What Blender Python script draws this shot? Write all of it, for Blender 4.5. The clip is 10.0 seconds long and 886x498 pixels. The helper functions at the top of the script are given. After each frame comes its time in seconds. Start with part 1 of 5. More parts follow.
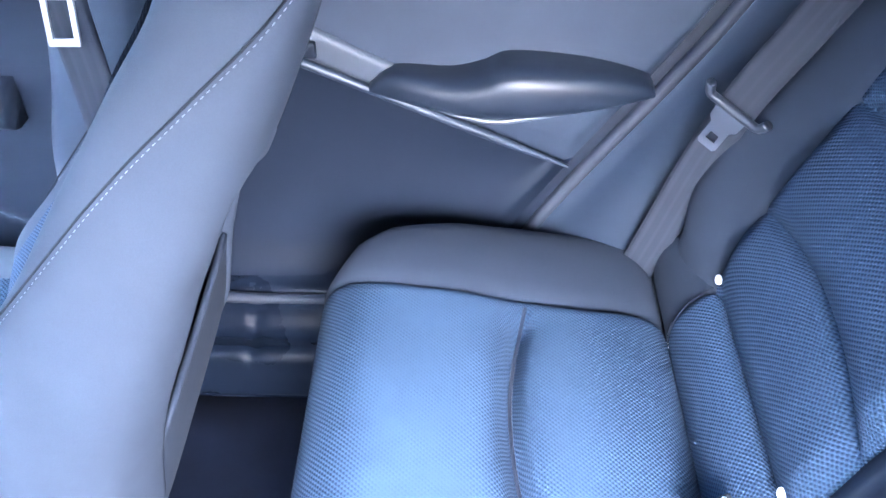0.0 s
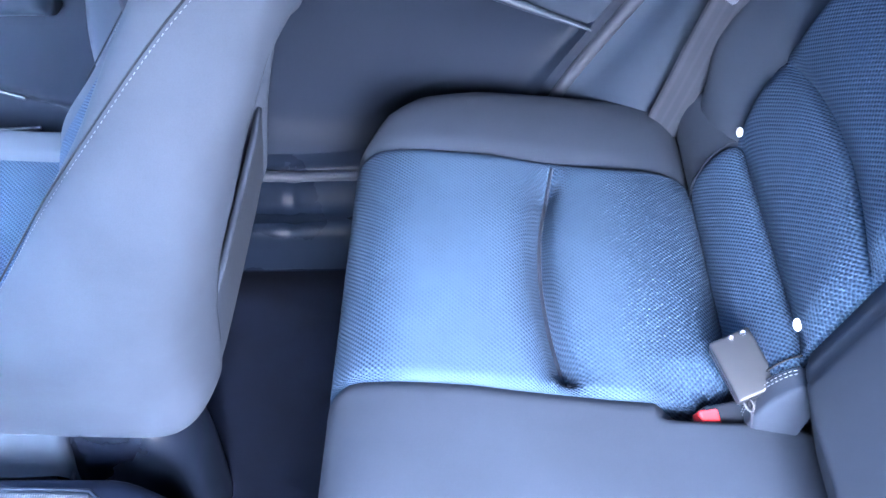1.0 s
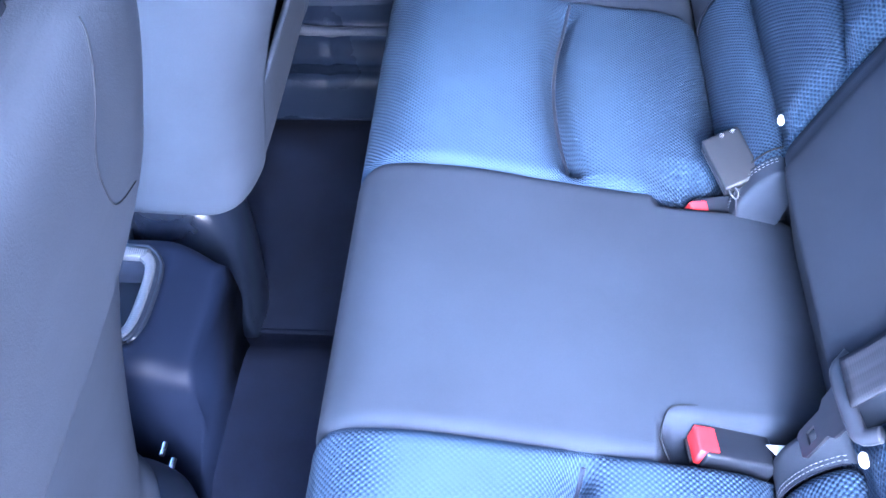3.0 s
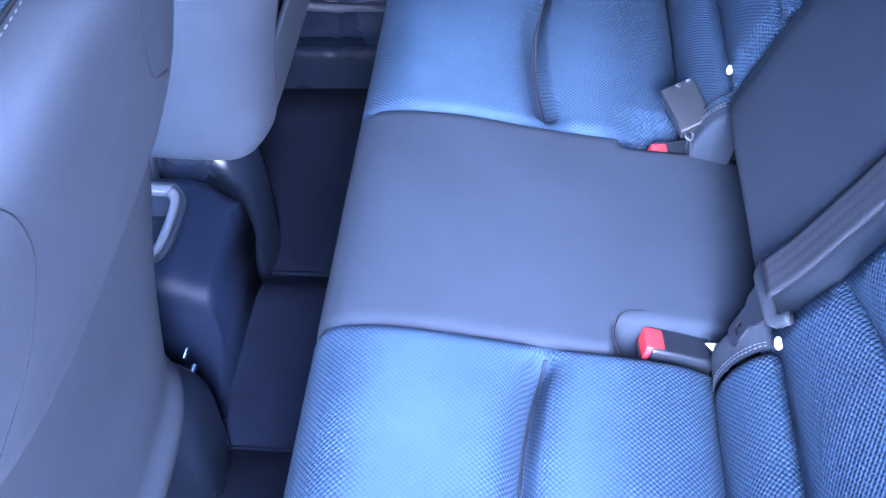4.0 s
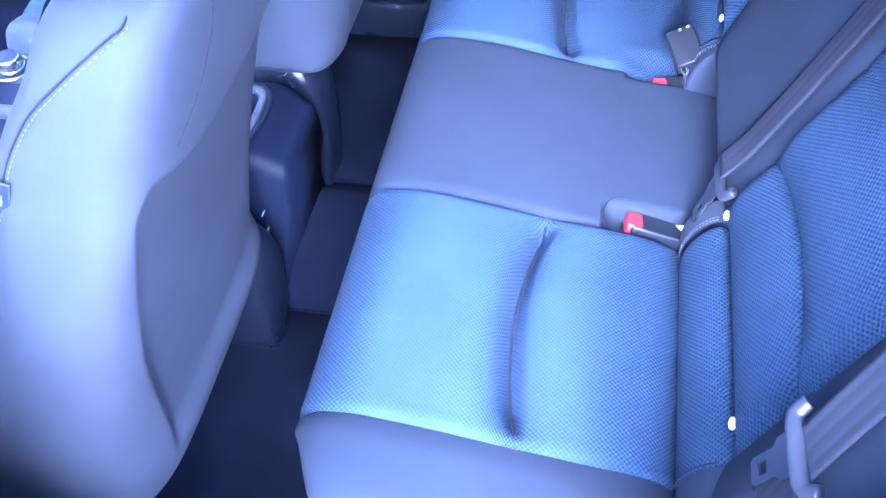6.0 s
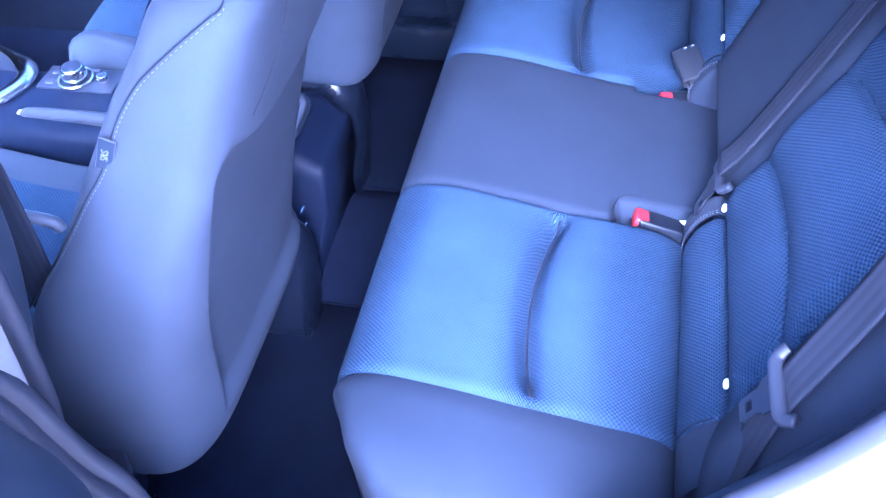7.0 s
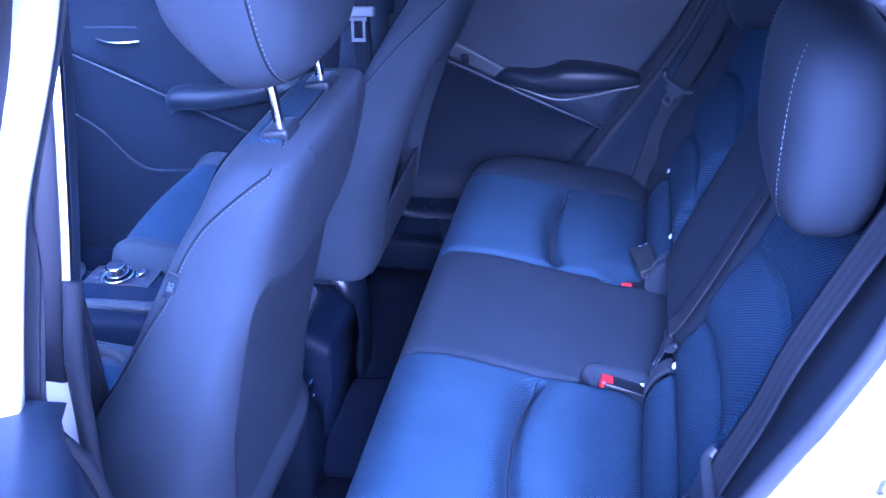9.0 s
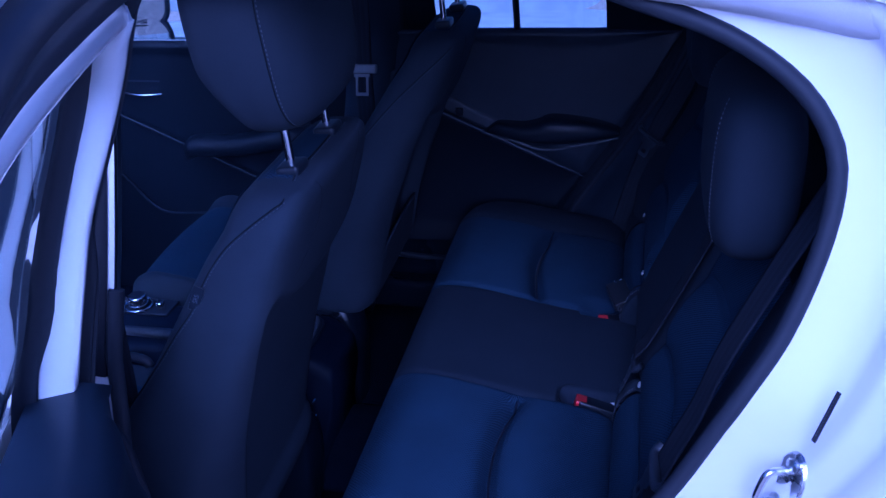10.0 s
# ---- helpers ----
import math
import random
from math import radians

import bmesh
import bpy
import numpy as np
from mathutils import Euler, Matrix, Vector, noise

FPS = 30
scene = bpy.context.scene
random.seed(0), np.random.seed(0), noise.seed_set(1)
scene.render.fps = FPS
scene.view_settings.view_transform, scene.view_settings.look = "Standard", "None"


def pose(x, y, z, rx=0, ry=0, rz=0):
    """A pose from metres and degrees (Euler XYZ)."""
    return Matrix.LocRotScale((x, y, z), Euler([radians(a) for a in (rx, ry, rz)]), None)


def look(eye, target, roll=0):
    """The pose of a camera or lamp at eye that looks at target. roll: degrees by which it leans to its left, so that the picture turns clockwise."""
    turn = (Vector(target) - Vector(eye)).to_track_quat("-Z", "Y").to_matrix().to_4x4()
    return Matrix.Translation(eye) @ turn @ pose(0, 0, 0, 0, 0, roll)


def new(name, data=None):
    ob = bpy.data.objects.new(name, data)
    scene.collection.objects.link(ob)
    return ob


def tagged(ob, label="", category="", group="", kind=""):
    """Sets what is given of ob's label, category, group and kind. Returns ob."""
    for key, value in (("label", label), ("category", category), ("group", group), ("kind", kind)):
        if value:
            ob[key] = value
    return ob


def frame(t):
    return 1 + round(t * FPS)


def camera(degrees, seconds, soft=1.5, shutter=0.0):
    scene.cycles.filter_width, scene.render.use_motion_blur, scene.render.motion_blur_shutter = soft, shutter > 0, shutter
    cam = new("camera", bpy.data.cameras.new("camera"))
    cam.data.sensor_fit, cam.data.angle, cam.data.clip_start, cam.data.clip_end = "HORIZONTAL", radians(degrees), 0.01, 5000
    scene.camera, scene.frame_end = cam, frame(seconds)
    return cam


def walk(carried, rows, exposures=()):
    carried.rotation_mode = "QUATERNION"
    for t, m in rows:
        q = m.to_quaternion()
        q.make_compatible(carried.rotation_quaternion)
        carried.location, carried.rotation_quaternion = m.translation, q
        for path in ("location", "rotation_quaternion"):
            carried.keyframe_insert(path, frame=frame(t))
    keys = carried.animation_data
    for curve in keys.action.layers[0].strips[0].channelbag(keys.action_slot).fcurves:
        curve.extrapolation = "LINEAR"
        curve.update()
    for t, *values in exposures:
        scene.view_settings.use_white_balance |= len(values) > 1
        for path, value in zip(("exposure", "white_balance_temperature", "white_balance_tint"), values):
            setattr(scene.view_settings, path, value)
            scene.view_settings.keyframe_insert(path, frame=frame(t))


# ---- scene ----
cam = camera(52.8, 10.0)
PATH = [
    (0, (0.291, -0.268, 1.317), (0.251, 1.215, -0.025), -0.2),
    (0.5, (0.293, -0.282, 1.329), (0.22, 1.094, -0.121), -3.0),
    (1, (0.292, -0.333, 1.316), (0.185, 0.991, -0.179), -4.5),
    (1.5, (0.29, -0.386, 1.316), (0.173, 0.913, -0.201), -4.7),
    (2, (0.302, -0.437, 1.302), (0.167, 0.84, -0.231), -5.3),
    (2.5, (0.295, -0.5, 1.279), (0.152, 0.768, -0.26), -4.3),
    (3, (0.307, -0.552, 1.279), (0.141, 0.703, -0.27), -4.5),
    (3.2, (0.313, -0.577, 1.282), (0.147, 0.669, -0.274), -4.3),
    (4.3, (0.37, -0.744, 1.352), (0.149, 0.514, -0.187), -6.1),
    (4.5, (0.371, -0.768, 1.367), (0.145, 0.488, -0.173), -5.6),
    (5, (0.419, -0.823, 1.393), (0.149, 0.416, -0.153), -4.8),
    (5.5, (0.426, -0.895, 1.413), (0.137, 0.343, -0.131), -4.3),
    (6, (0.432, -0.985, 1.42), (0.111, 0.265, -0.107), -5.3),
    (6.2, (0.431, -1.021, 1.431), (0.106, 0.233, -0.093), -5.5),
    (7.3, (0.458, -1.151, 1.472), (0.069, 0.22, 0.069), -5.0),
    (7.5, (0.467, -1.171, 1.477), (0.057, 0.251, 0.131), -5.0),
    (8, (0.47, -1.219, 1.491), (0.041, 0.312, 0.278), -4.4),
    (8.5, (0.49, -1.285, 1.506), (0.062, 0.32, 0.392), -4.3),
    (9, (0.507, -1.366, 1.511), (0.109, 0.295, 0.47), -4.0),
    (9.5, (0.538, -1.446, 1.545), (0.127, 0.252, 0.57), -3.9),
    (10, (0.57, -1.532, 1.562), (0.156, 0.187, 0.628), -3.5),
]

EXPOSURES = [
    (0.0, 5.05, 4850, 16), (1.0, 4.90, 4740, 17), (1.5, 4.86, 4680, 17), (3.0, 4.66, 4480, 21), (4.5, 4.12, 4290, 28), (6.0, 4.33, 4200, 32),
    (7.5, 3.69, 4050, 38), (8.5, 3.48, 3980, 39), (9.0, 2.85, 3790, 41), (9.5, 1.93, 3670, 44), (10.0, -0.52, 3560, 46),
]
walk(cam, [(t, look(eye, target, roll)) for t, eye, target, roll in PATH], EXPOSURES)

# daylight: a bright veiled sky with a soft sun high behind the open door
SUN_TURN, SUN_UP = radians(173), radians(36)
world = bpy.data.worlds.new("sky")
scene.world = world
world.use_nodes = True
wn = world.node_tree.nodes
sky = wn.new("ShaderNodeTexSky")
sky.sky_type, sky.sun_disc = "NISHITA", False
sky.sun_elevation, sky.sun_rotation = SUN_UP, SUN_TURN
sky.air_density, sky.dust_density, sky.ozone_density = 0.8, 7.0, 0.5
world.node_tree.links.new(sky.outputs[0], wn["Background"].inputs[0])
wn["Background"].inputs[1].default_value = 0.15
sun = new("sun", bpy.data.lights.new("sun", "SUN"))
sun.data.energy, sun.data.angle, sun.data.color = 1.1, radians(50), (1.0, 0.96, 0.9)
sun_from = Vector((math.sin(SUN_TURN) * math.cos(SUN_UP), math.cos(SUN_TURN) * math.cos(SUN_UP), math.sin(SUN_UP)))
sun.matrix_world = look(sun_from * 20, (0, 0, 0))

# ---- materials ----
class Nodes:
    """A node material in the making."""

    def __init__(self, name, rough=0.5, metal=0.0, color=(0.5, 0.5, 0.5), sheen=0.0, coat=0.0, spec=0.5):
        self.mat = bpy.data.materials.new(name)
        self.mat.use_nodes = True
        self.tree = self.mat.node_tree
        self.bsdf = self.tree.nodes["Principled BSDF"]
        self.set("Roughness", rough), self.set("Metallic", metal), self.set("Base Color", (*color, 1))
        self.set("Sheen Weight", sheen), self.set("Coat Weight", coat), self.set("Specular IOR Level", spec)
        if sheen:
            self.set("Sheen Roughness", 0.45)

    def set(self, slot, value):
        self.bsdf.inputs[slot].default_value = value

    def node(self, kind, **values):
        n = self.tree.nodes.new(kind)
        for key, value in values.items():
            if key in ("operation", "data_type", "noise_dimensions", "feature", "blend_type", "wave_type", "musgrave_type"):
                if key == "operation":
                    n.operation = value
                elif key == "data_type":
                    n.data_type = value
                elif key == "noise_dimensions":
                    n.noise_dimensions = value
                elif key == "feature":
                    n.feature = value
            else:
                n.inputs[key.replace("_", " ")].default_value = value
        return n

    def link(self, a, b):
        self.tree.links.new(a, b)

    def coords(self, kind="Object"):
        return self.node("ShaderNodeTexCoord").outputs[kind]

    def noise(self, where, scale, detail=4.0, rough=0.55):
        n = self.node("ShaderNodeTexNoise", Scale=scale, Detail=detail, Roughness=rough)
        self.link(where, n.inputs["Vector"])
        return n.outputs["Fac"]

    def ramp(self, fac, stops):
        n = self.node("ShaderNodeValToRGB")
        while len(n.color_ramp.elements) < len(stops):
            n.color_ramp.elements.new(0.5)
        for e, (at, c) in zip(n.color_ramp.elements, stops):
            e.position, e.color = at, (*c, 1)
        self.link(fac, n.inputs[0])
        return n.outputs[0]

    def math(self, op, a, b=0.0):
        n = self.node("ShaderNodeMath", operation=op)
        for slot, v in zip(n.inputs, (a, b)):
            if isinstance(v, (int, float)):
                slot.default_value = v
            else:
                self.link(v, slot)
        return n.outputs[0]

    def bump(self, height, strength=0.3, distance=0.001, under=None):
        n = self.node("ShaderNodeBump", Strength=strength, Distance=distance)
        self.link(height, n.inputs["Height"])
        if under is not None:
            self.link(under, n.inputs["Normal"])
        self.link(n.outputs[0], self.bsdf.inputs["Normal"])
        return n.outputs[0]


def tone(color, k):
    return tuple(min(1.0, c * k) for c in color)


def cloth(name, color, sheen=0.3, weave=900, spread=0.18):
    """Fine knitted upholstery: soft sheen, weave relief, faint wear."""
    m = Nodes(name, rough=0.85, color=color, sheen=sheen, spec=0.25)
    where = m.coords()
    wear, grain = m.noise(where, 7, 5), m.noise(where, weave, 2)
    mixed = m.math("ADD", m.math("MULTIPLY", wear, 0.7), m.math("MULTIPLY", grain, 0.3))
    m.link(m.ramp(mixed, [(0.3, tone(color, 1 - spread)), (0.7, tone(color, 1 + spread))]), m.bsdf.inputs["Base Color"])
    big = m.bump(m.noise(where, 30, 3), 0.25, 0.002)
    m.bump(grain, 0.25, 0.0006, big)
    return m.mat


def mesh_cloth(name, color, deep, pitch, relief=0.6):
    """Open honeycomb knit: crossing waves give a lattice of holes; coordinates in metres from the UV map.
    Painted light: a point attribute fades the holes on flat, fully lit parts."""
    m = Nodes(name, rough=0.85, color=color, spec=0.2)
    uv = m.node("ShaderNodeUVMap").outputs[0]
    total = None
    for angle, weight in ((41, 1.2), (139, 1.0), (90, 0.40)):
        k = 2 * math.pi / pitch * (1.0 if angle != 90 else 1.31)
        dot = m.node("ShaderNodeVectorMath", operation="DOT_PRODUCT")
        m.link(uv, dot.inputs[0])
        dot.inputs[1].default_value = (k * math.cos(radians(angle)), k * math.sin(radians(angle)), 0)
        wave = m.math("MULTIPLY", m.math("COSINE", dot.outputs["Value"]), weight)
        total = wave if total is None else m.math("ADD", total, wave)
    cell = m.math("MULTIPLY_ADD", total, 0.22)
    cell.node.inputs[2].default_value = 0.34
    # Hole contrast is painted by place: faint where fully lit, dark where shade falls.
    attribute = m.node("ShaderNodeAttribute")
    attribute.attribute_name = "lit_flat"
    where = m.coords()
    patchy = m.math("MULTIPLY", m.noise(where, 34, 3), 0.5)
    hole_shade = m.math("SUBTRACT", 1.0, m.math("MULTIPLY", attribute.outputs["Fac"], m.math("ADD", patchy, 0.62)))
    hole_shade.node.use_clamp = True
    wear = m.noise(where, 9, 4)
    shade = m.ramp(m.math("MULTIPLY", cell, m.math("ADD", m.math("MULTIPLY", hole_shade, 0.8), 0.2)), [(0.12, color), (0.75, deep)])
    worn = m.ramp(wear, [(0.3, (0.82, 0.82, 0.82)), (0.7, (1, 1, 1))])
    mix = m.node("ShaderNodeMix", data_type="RGBA")
    mix.blend_type = "MULTIPLY"
    mix.inputs["Factor"].default_value = 1.0
    m.link(shade, mix.inputs["A"]), m.link(worn, mix.inputs["B"])
    m.link(mix.outputs["Result"], m.bsdf.inputs["Base Color"])
    fine = m.bump(m.noise(where, 700, 2), 0.2, 0.0006)
    inverse = m.math("MULTIPLY", m.math("SUBTRACT", 1.0, cell), hole_shade)
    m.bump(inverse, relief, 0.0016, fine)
    return m.mat


def plastic(name, color, rough=0.5, grain=420, relief=0.25, spec=0.5):
    """Grained moulded trim."""
    m = Nodes(name, rough=rough, color=color, spec=spec)
    where = m.coords()
    smear = m.noise(where, 6, 5)
    m.link(m.ramp(smear, [(0.3, tone(color, 0.82)), (0.7, tone(color, 1.15))]), m.bsdf.inputs["Base Color"])
    m.link(m.ramp(smear, [(0.25, (rough * 0.9,) * 3), (0.75, (min(1, rough * 1.1),) * 3)]), m.bsdf.inputs["Roughness"])
    m.bump(m.noise(where, grain, 3, 0.7), relief, 0.0005)
    return m.mat


def carpet(name, color):
    m = Nodes(name, rough=0.95, color=color, spec=0.1)
    where = m.coords()
    fibre, patch = m.noise(where, 1400, 3, 0.8), m.noise(where, 12, 5)
    mixed = m.math("ADD", m.math("MULTIPLY", fibre, 0.6), m.math("MULTIPLY", patch, 0.4))
    m.link(m.ramp(mixed, [(0.32, tone(color, 0.45)), (0.68, tone(color, 1.6))]), m.bsdf.inputs["Base Color"])
    m.bump(fibre, 0.8, 0.003)
    return m.mat


def metal(name, color, rough=0.2):
    m = Nodes(name, rough=rough, metal=1.0, color=color)
    smear = m.noise(m.coords(), 40, 4)
    m.link(m.ramp(smear, [(0.3, (rough * 0.7,) * 3), (0.7, (rough * 1.4,) * 3)]), m.bsdf.inputs["Roughness"])
    return m.mat


def paint(name, color):
    m = Nodes(name, rough=0.35, color=color, coat=1.0)
    m.set("Coat Roughness", 0.05)
    dust = m.noise(m.coords(), 5, 6)
    m.link(m.ramp(dust, [(0.3, tone(color, 0.94)), (0.7, color)]), m.bsdf.inputs["Base Color"])
    return m.mat


def webbing(name, color):
    """Woven belt: fine cross ribs along the strap, in metres of the UV map."""
    m = Nodes(name, rough=0.75, color=color, spec=0.15)
    split = m.node("ShaderNodeSeparateXYZ")
    m.link(m.node("ShaderNodeUVMap").outputs[0], split.inputs[0])
    rib = m.math("SINE", m.math("MULTIPLY", split.outputs["X"], 2 * math.pi / 0.0022))
    row = m.math("COSINE", m.math("MULTIPLY", split.outputs["Y"], 2 * math.pi / 0.0125))
    height = m.math("ADD", m.math("MULTIPLY", rib, 0.10), m.math("MULTIPLY", row, 0.22))
    m.link(m.ramp(row, [(0.0, tone(color, 0.85)), (1.0, tone(color, 1.1))]), m.bsdf.inputs["Base Color"])
    m.bump(height, 0.4, 0.0010)
    return m.mat


def glass(name, color=(0.80, 0.90, 0.92)):
    m = Nodes(name, rough=0.0, color=color)
    m.set("Transmission Weight", 1.0), m.set("IOR", 1.15)
    return m.mat


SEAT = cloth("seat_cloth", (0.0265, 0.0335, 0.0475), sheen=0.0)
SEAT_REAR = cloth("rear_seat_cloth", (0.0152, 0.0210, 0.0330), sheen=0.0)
BLUE = mesh_cloth("blue_mesh_cloth", (0.030, 0.052, 0.089), (0.0080, 0.0175, 0.041), 0.0043, 0.8)
TRIM = plastic("door_trim", (0.0060, 0.0088, 0.0158), 0.45, spec=0.22)
TRIM_SOFT = plastic("padded_trim", (0.025, 0.032, 0.047), 0.42, 500, 0.2, 0.32)
TRIM_LIGHT = plastic("grey_trim", (0.075, 0.082, 0.098), 0.38)
GLOSS = plastic("glossy_black_plastic", (0.015, 0.018, 0.026), 0.34, 60, 0.05, 0.42)
SILL = plastic("sill_plastic", (0.0050, 0.0076, 0.0142), 0.27, 300, 0.12, 0.24)
CARPET = carpet("carpet", (0.0068, 0.0100, 0.0230))
MAT = carpet("mat_pile", (0.0050, 0.0075, 0.0170))
RUBBER = plastic("rubber", (0.023, 0.026, 0.035), 0.58, 200, 0.1, 0.22)
HEAD = cloth("headliner_cloth", (0.55, 0.55, 0.54), 0.1, 600, 0.08)
WHITE = paint("white_paint", (0.80, 0.80, 0.80))
CHROME = metal("chrome", (0.80, 0.80, 0.82), 0.16)
TONGUE_STEEL = metal("dull_steel", (0.15, 0.16, 0.19), 0.36)
STEEL = metal("zinc_steel", (0.62, 0.63, 0.66), 0.28)
BELT = webbing("belt_webbing", (0.022, 0.025, 0.034))
RED = plastic("red_button", (0.60, 0.030, 0.035), 0.35, 80, 0.05)
TAGWHITE = plastic("white_tag", (0.78, 0.78, 0.76), 0.5, 60, 0.05)
INK = plastic("printed_ink", (0.02, 0.02, 0.025), 0.6, 60, 0.0)
THREAD = cloth("pale_thread", (0.13, 0.14, 0.165), 0.0, 2500, 0.1)
DARKTHREAD = cloth("dark_thread", (0.006, 0.008, 0.012), 0.0, 2500, 0.1)
DARKBLUE = cloth("dark_blue_thread", (0.0035, 0.0065, 0.0160), 0.05, 2500, 0.1)
BLACKCORD = cloth("black_cord", (0.004, 0.004, 0.005), 0.0, 2500, 0.1)
GLASS = glass("window_glass")
MIRROR = metal("mirror_silver", (0.9, 0.9, 0.9), 0.01)
CONCRETE = plastic("concrete", (0.46, 0.41, 0.34), 0.9, 60, 0.5, 0.2)
WALLPAINT = plastic("pale_wall_paint", (0.34, 0.38, 0.42), 0.8, 80, 0.3, 0.2)
TRIM_MID = plastic("side_trim", (0.0125, 0.0180, 0.0295), 0.42, 500, 0.2, 0.4)
RECLINER = plastic("dark_blue_gloss", (0.0065, 0.0090, 0.0160), 0.28, 60, 0.05, 0.40)
BEZEL = plastic("satin_grey_plastic", (0.040, 0.046, 0.058), 0.5, 400, 0.15, 0.3)
BLACK_RUBBER = plastic("black_rubber", (0.0075, 0.0090, 0.0150), 0.5, 200, 0.1, 0.25)
BUCKLE_BACK = plastic("buckle_back", (0.0135, 0.0155, 0.020), 0.5, 400, 0.15, 0.35)
ARMREST = plastic("armrest_plastic", (0.0085, 0.0120, 0.0200), 0.42, 500, 0.2, 0.30)
TONGUE = plastic("pale_tongue_plastic", (0.20, 0.20, 0.21), 0.45, 100, 0.1)
LATCH = plastic("latch_plastic", (0.026, 0.030, 0.040), 0.4, 300, 0.1)
GREY = plastic("dull_grey_plastic", (0.030, 0.033, 0.041), 0.45, 400, 0.15)
TRIM_BLUE = plastic("console_plastic", (0.0032, 0.0060, 0.0165), 0.62, 420, 0.2, 0.18)
TRIM_BAND = plastic("satin_silver_plastic", (0.075, 0.080, 0.092), 0.35, 300, 0.1)
GLOSS_SOFT = plastic("satin_black_plastic", (0.013, 0.016, 0.023), 0.3, 500, 0.12, 0.42)

# ---- mesh helpers ----
def mesh_of(name, verts, faces, uvs=None, smooth=True):
    me = bpy.data.meshes.new(name)
    me.from_pydata([tuple(map(float, v)) for v in verts], [], faces)
    if uvs is not None:
        layer = me.uv_layers.new(name="UVMap")
        for loop in me.loops:
            layer.data[loop.index].uv = uvs[loop.vertex_index]
    me.polygons.foreach_set("use_smooth", [smooth] * len(me.polygons))
    return me


def part(name, me, material, parent=None, label=""):
    """Links a mesh (or bmesh) as one object under a thing or a part."""
    if isinstance(me, bmesh.types.BMesh):
        bm, me = me, bpy.data.meshes.new(name)
        bm.to_mesh(me)
        bm.free()
        me.polygons.foreach_set("use_smooth", [True] * len(me.polygons))
        me.set_sharp_from_angle(angle=radians(40))
    me.materials.append(material)
    ob = new(name, me)
    if parent is not None:
        ob.parent = parent
    return tagged(ob, label)


def thing(name, label, category, group="", kind="", at=None):
    ob = new(name)
    ob.empty_display_size = 0.05
    if at is not None:
        ob.matrix_world = at
    return tagged(ob, label, category, group, kind)


def catmull(points, n, closed=False):
    """n points along a smooth curve through the given ones, evenly by length."""
    p = np.array(points, float)
    p = np.vstack([p[-1], p, p[0], p[1]]) if closed else np.vstack([2 * p[0] - p[1], p, 2 * p[-1] - p[-2]])
    fine = []
    for a, b, c, d in zip(p, p[1:], p[2:], p[3:]):
        for t in np.linspace(0, 1, 24, endpoint=False):
            fine.append(0.5 * (2 * b + (c - a) * t + (2 * a - 5 * b + 4 * c - d) * t**2 + (3 * b - a - 3 * c + d) * t**3))
    fine.append(p[-2] if not closed else fine[0])
    fine = np.array(fine)
    along = np.r_[0, np.cumsum(np.linalg.norm(np.diff(fine, axis=0), axis=1))]
    want = np.linspace(0, along[-1], n, endpoint=not closed)
    return np.stack([np.interp(want, along, fine[:, k]) for k in range(fine.shape[1])], 1)


def grid(name, pts, closed_u=False, closed_v=False, caps=False, smooth=True):
    """A mesh over an array of points (rows, columns, 3), with a UV map in metres along both ways."""
    pts = np.asarray(pts, float)
    nu, nv = pts.shape[:2]
    du = np.r_[np.zeros((1, nv)), np.cumsum(np.linalg.norm(np.diff(pts, axis=0), axis=2), axis=0)].mean(1)
    dv = np.c_[np.zeros((nu, 1)), np.cumsum(np.linalg.norm(np.diff(pts, axis=1), axis=2), axis=1)].mean(0)
    uvs = [(du[a], dv[b]) for a in range(nu) for b in range(nv)]
    faces = []
    for a in range(nu if closed_u else nu - 1):
        for b in range(nv if closed_v else nv - 1):
            a2, b2 = (a + 1) % nu, (b + 1) % nv
            faces.append((a * nv + b, a * nv + b2, a2 * nv + b2, a2 * nv + b))
    if caps:
        faces.append(tuple(range(nv))[::-1])
        faces.append(tuple((nu - 1) * nv + b for b in range(nv)))
    return mesh_of(name, pts.reshape(-1, 3), faces, uvs, smooth)


def frames_along(path, closed=False):
    path = np.asarray(path, float)
    tan = np.roll(path, -1, 0) - np.roll(path, 1, 0) if closed else np.gradient(path, axis=0)
    tan /= np.linalg.norm(tan, axis=1)[:, None]
    side = np.cross(tan[0], (0, 0, 1) if abs(tan[0][2]) < 0.9 else (1, 0, 0))
    out = []
    for t in tan:
        side = side - (side @ t) * t
        side /= np.linalg.norm(side)
        out.append((side, np.cross(t, side)))
    return out


def tube(name, path, radius, around=10, closed=False, flat=1.0):
    """A round or flattened rod along a path; radius may vary along it."""
    path = np.asarray(path, float)
    radius = np.broadcast_to(radius, len(path))
    rings = []
    for p, r, (a, b) in zip(path, radius, frames_along(path, closed)):
        rings.append([p + r * (math.cos(w) * a + flat * math.sin(w) * b) for w in np.linspace(0, 2 * math.pi, around, endpoint=False)])
    if not closed:  # close rings at both ends keep the flanks' shading clean
        rings = np.array(rings)
        rings = np.concatenate([rings[:1], rings[:1] + 0.02 * (rings[1:2] - rings[:1]), rings[1:-1], rings[-1:] + 0.02 * (rings[-2:-1] - rings[-1:]), rings[-1:]])
    return grid(name, rings, closed_u=closed, closed_v=True, caps=not closed)


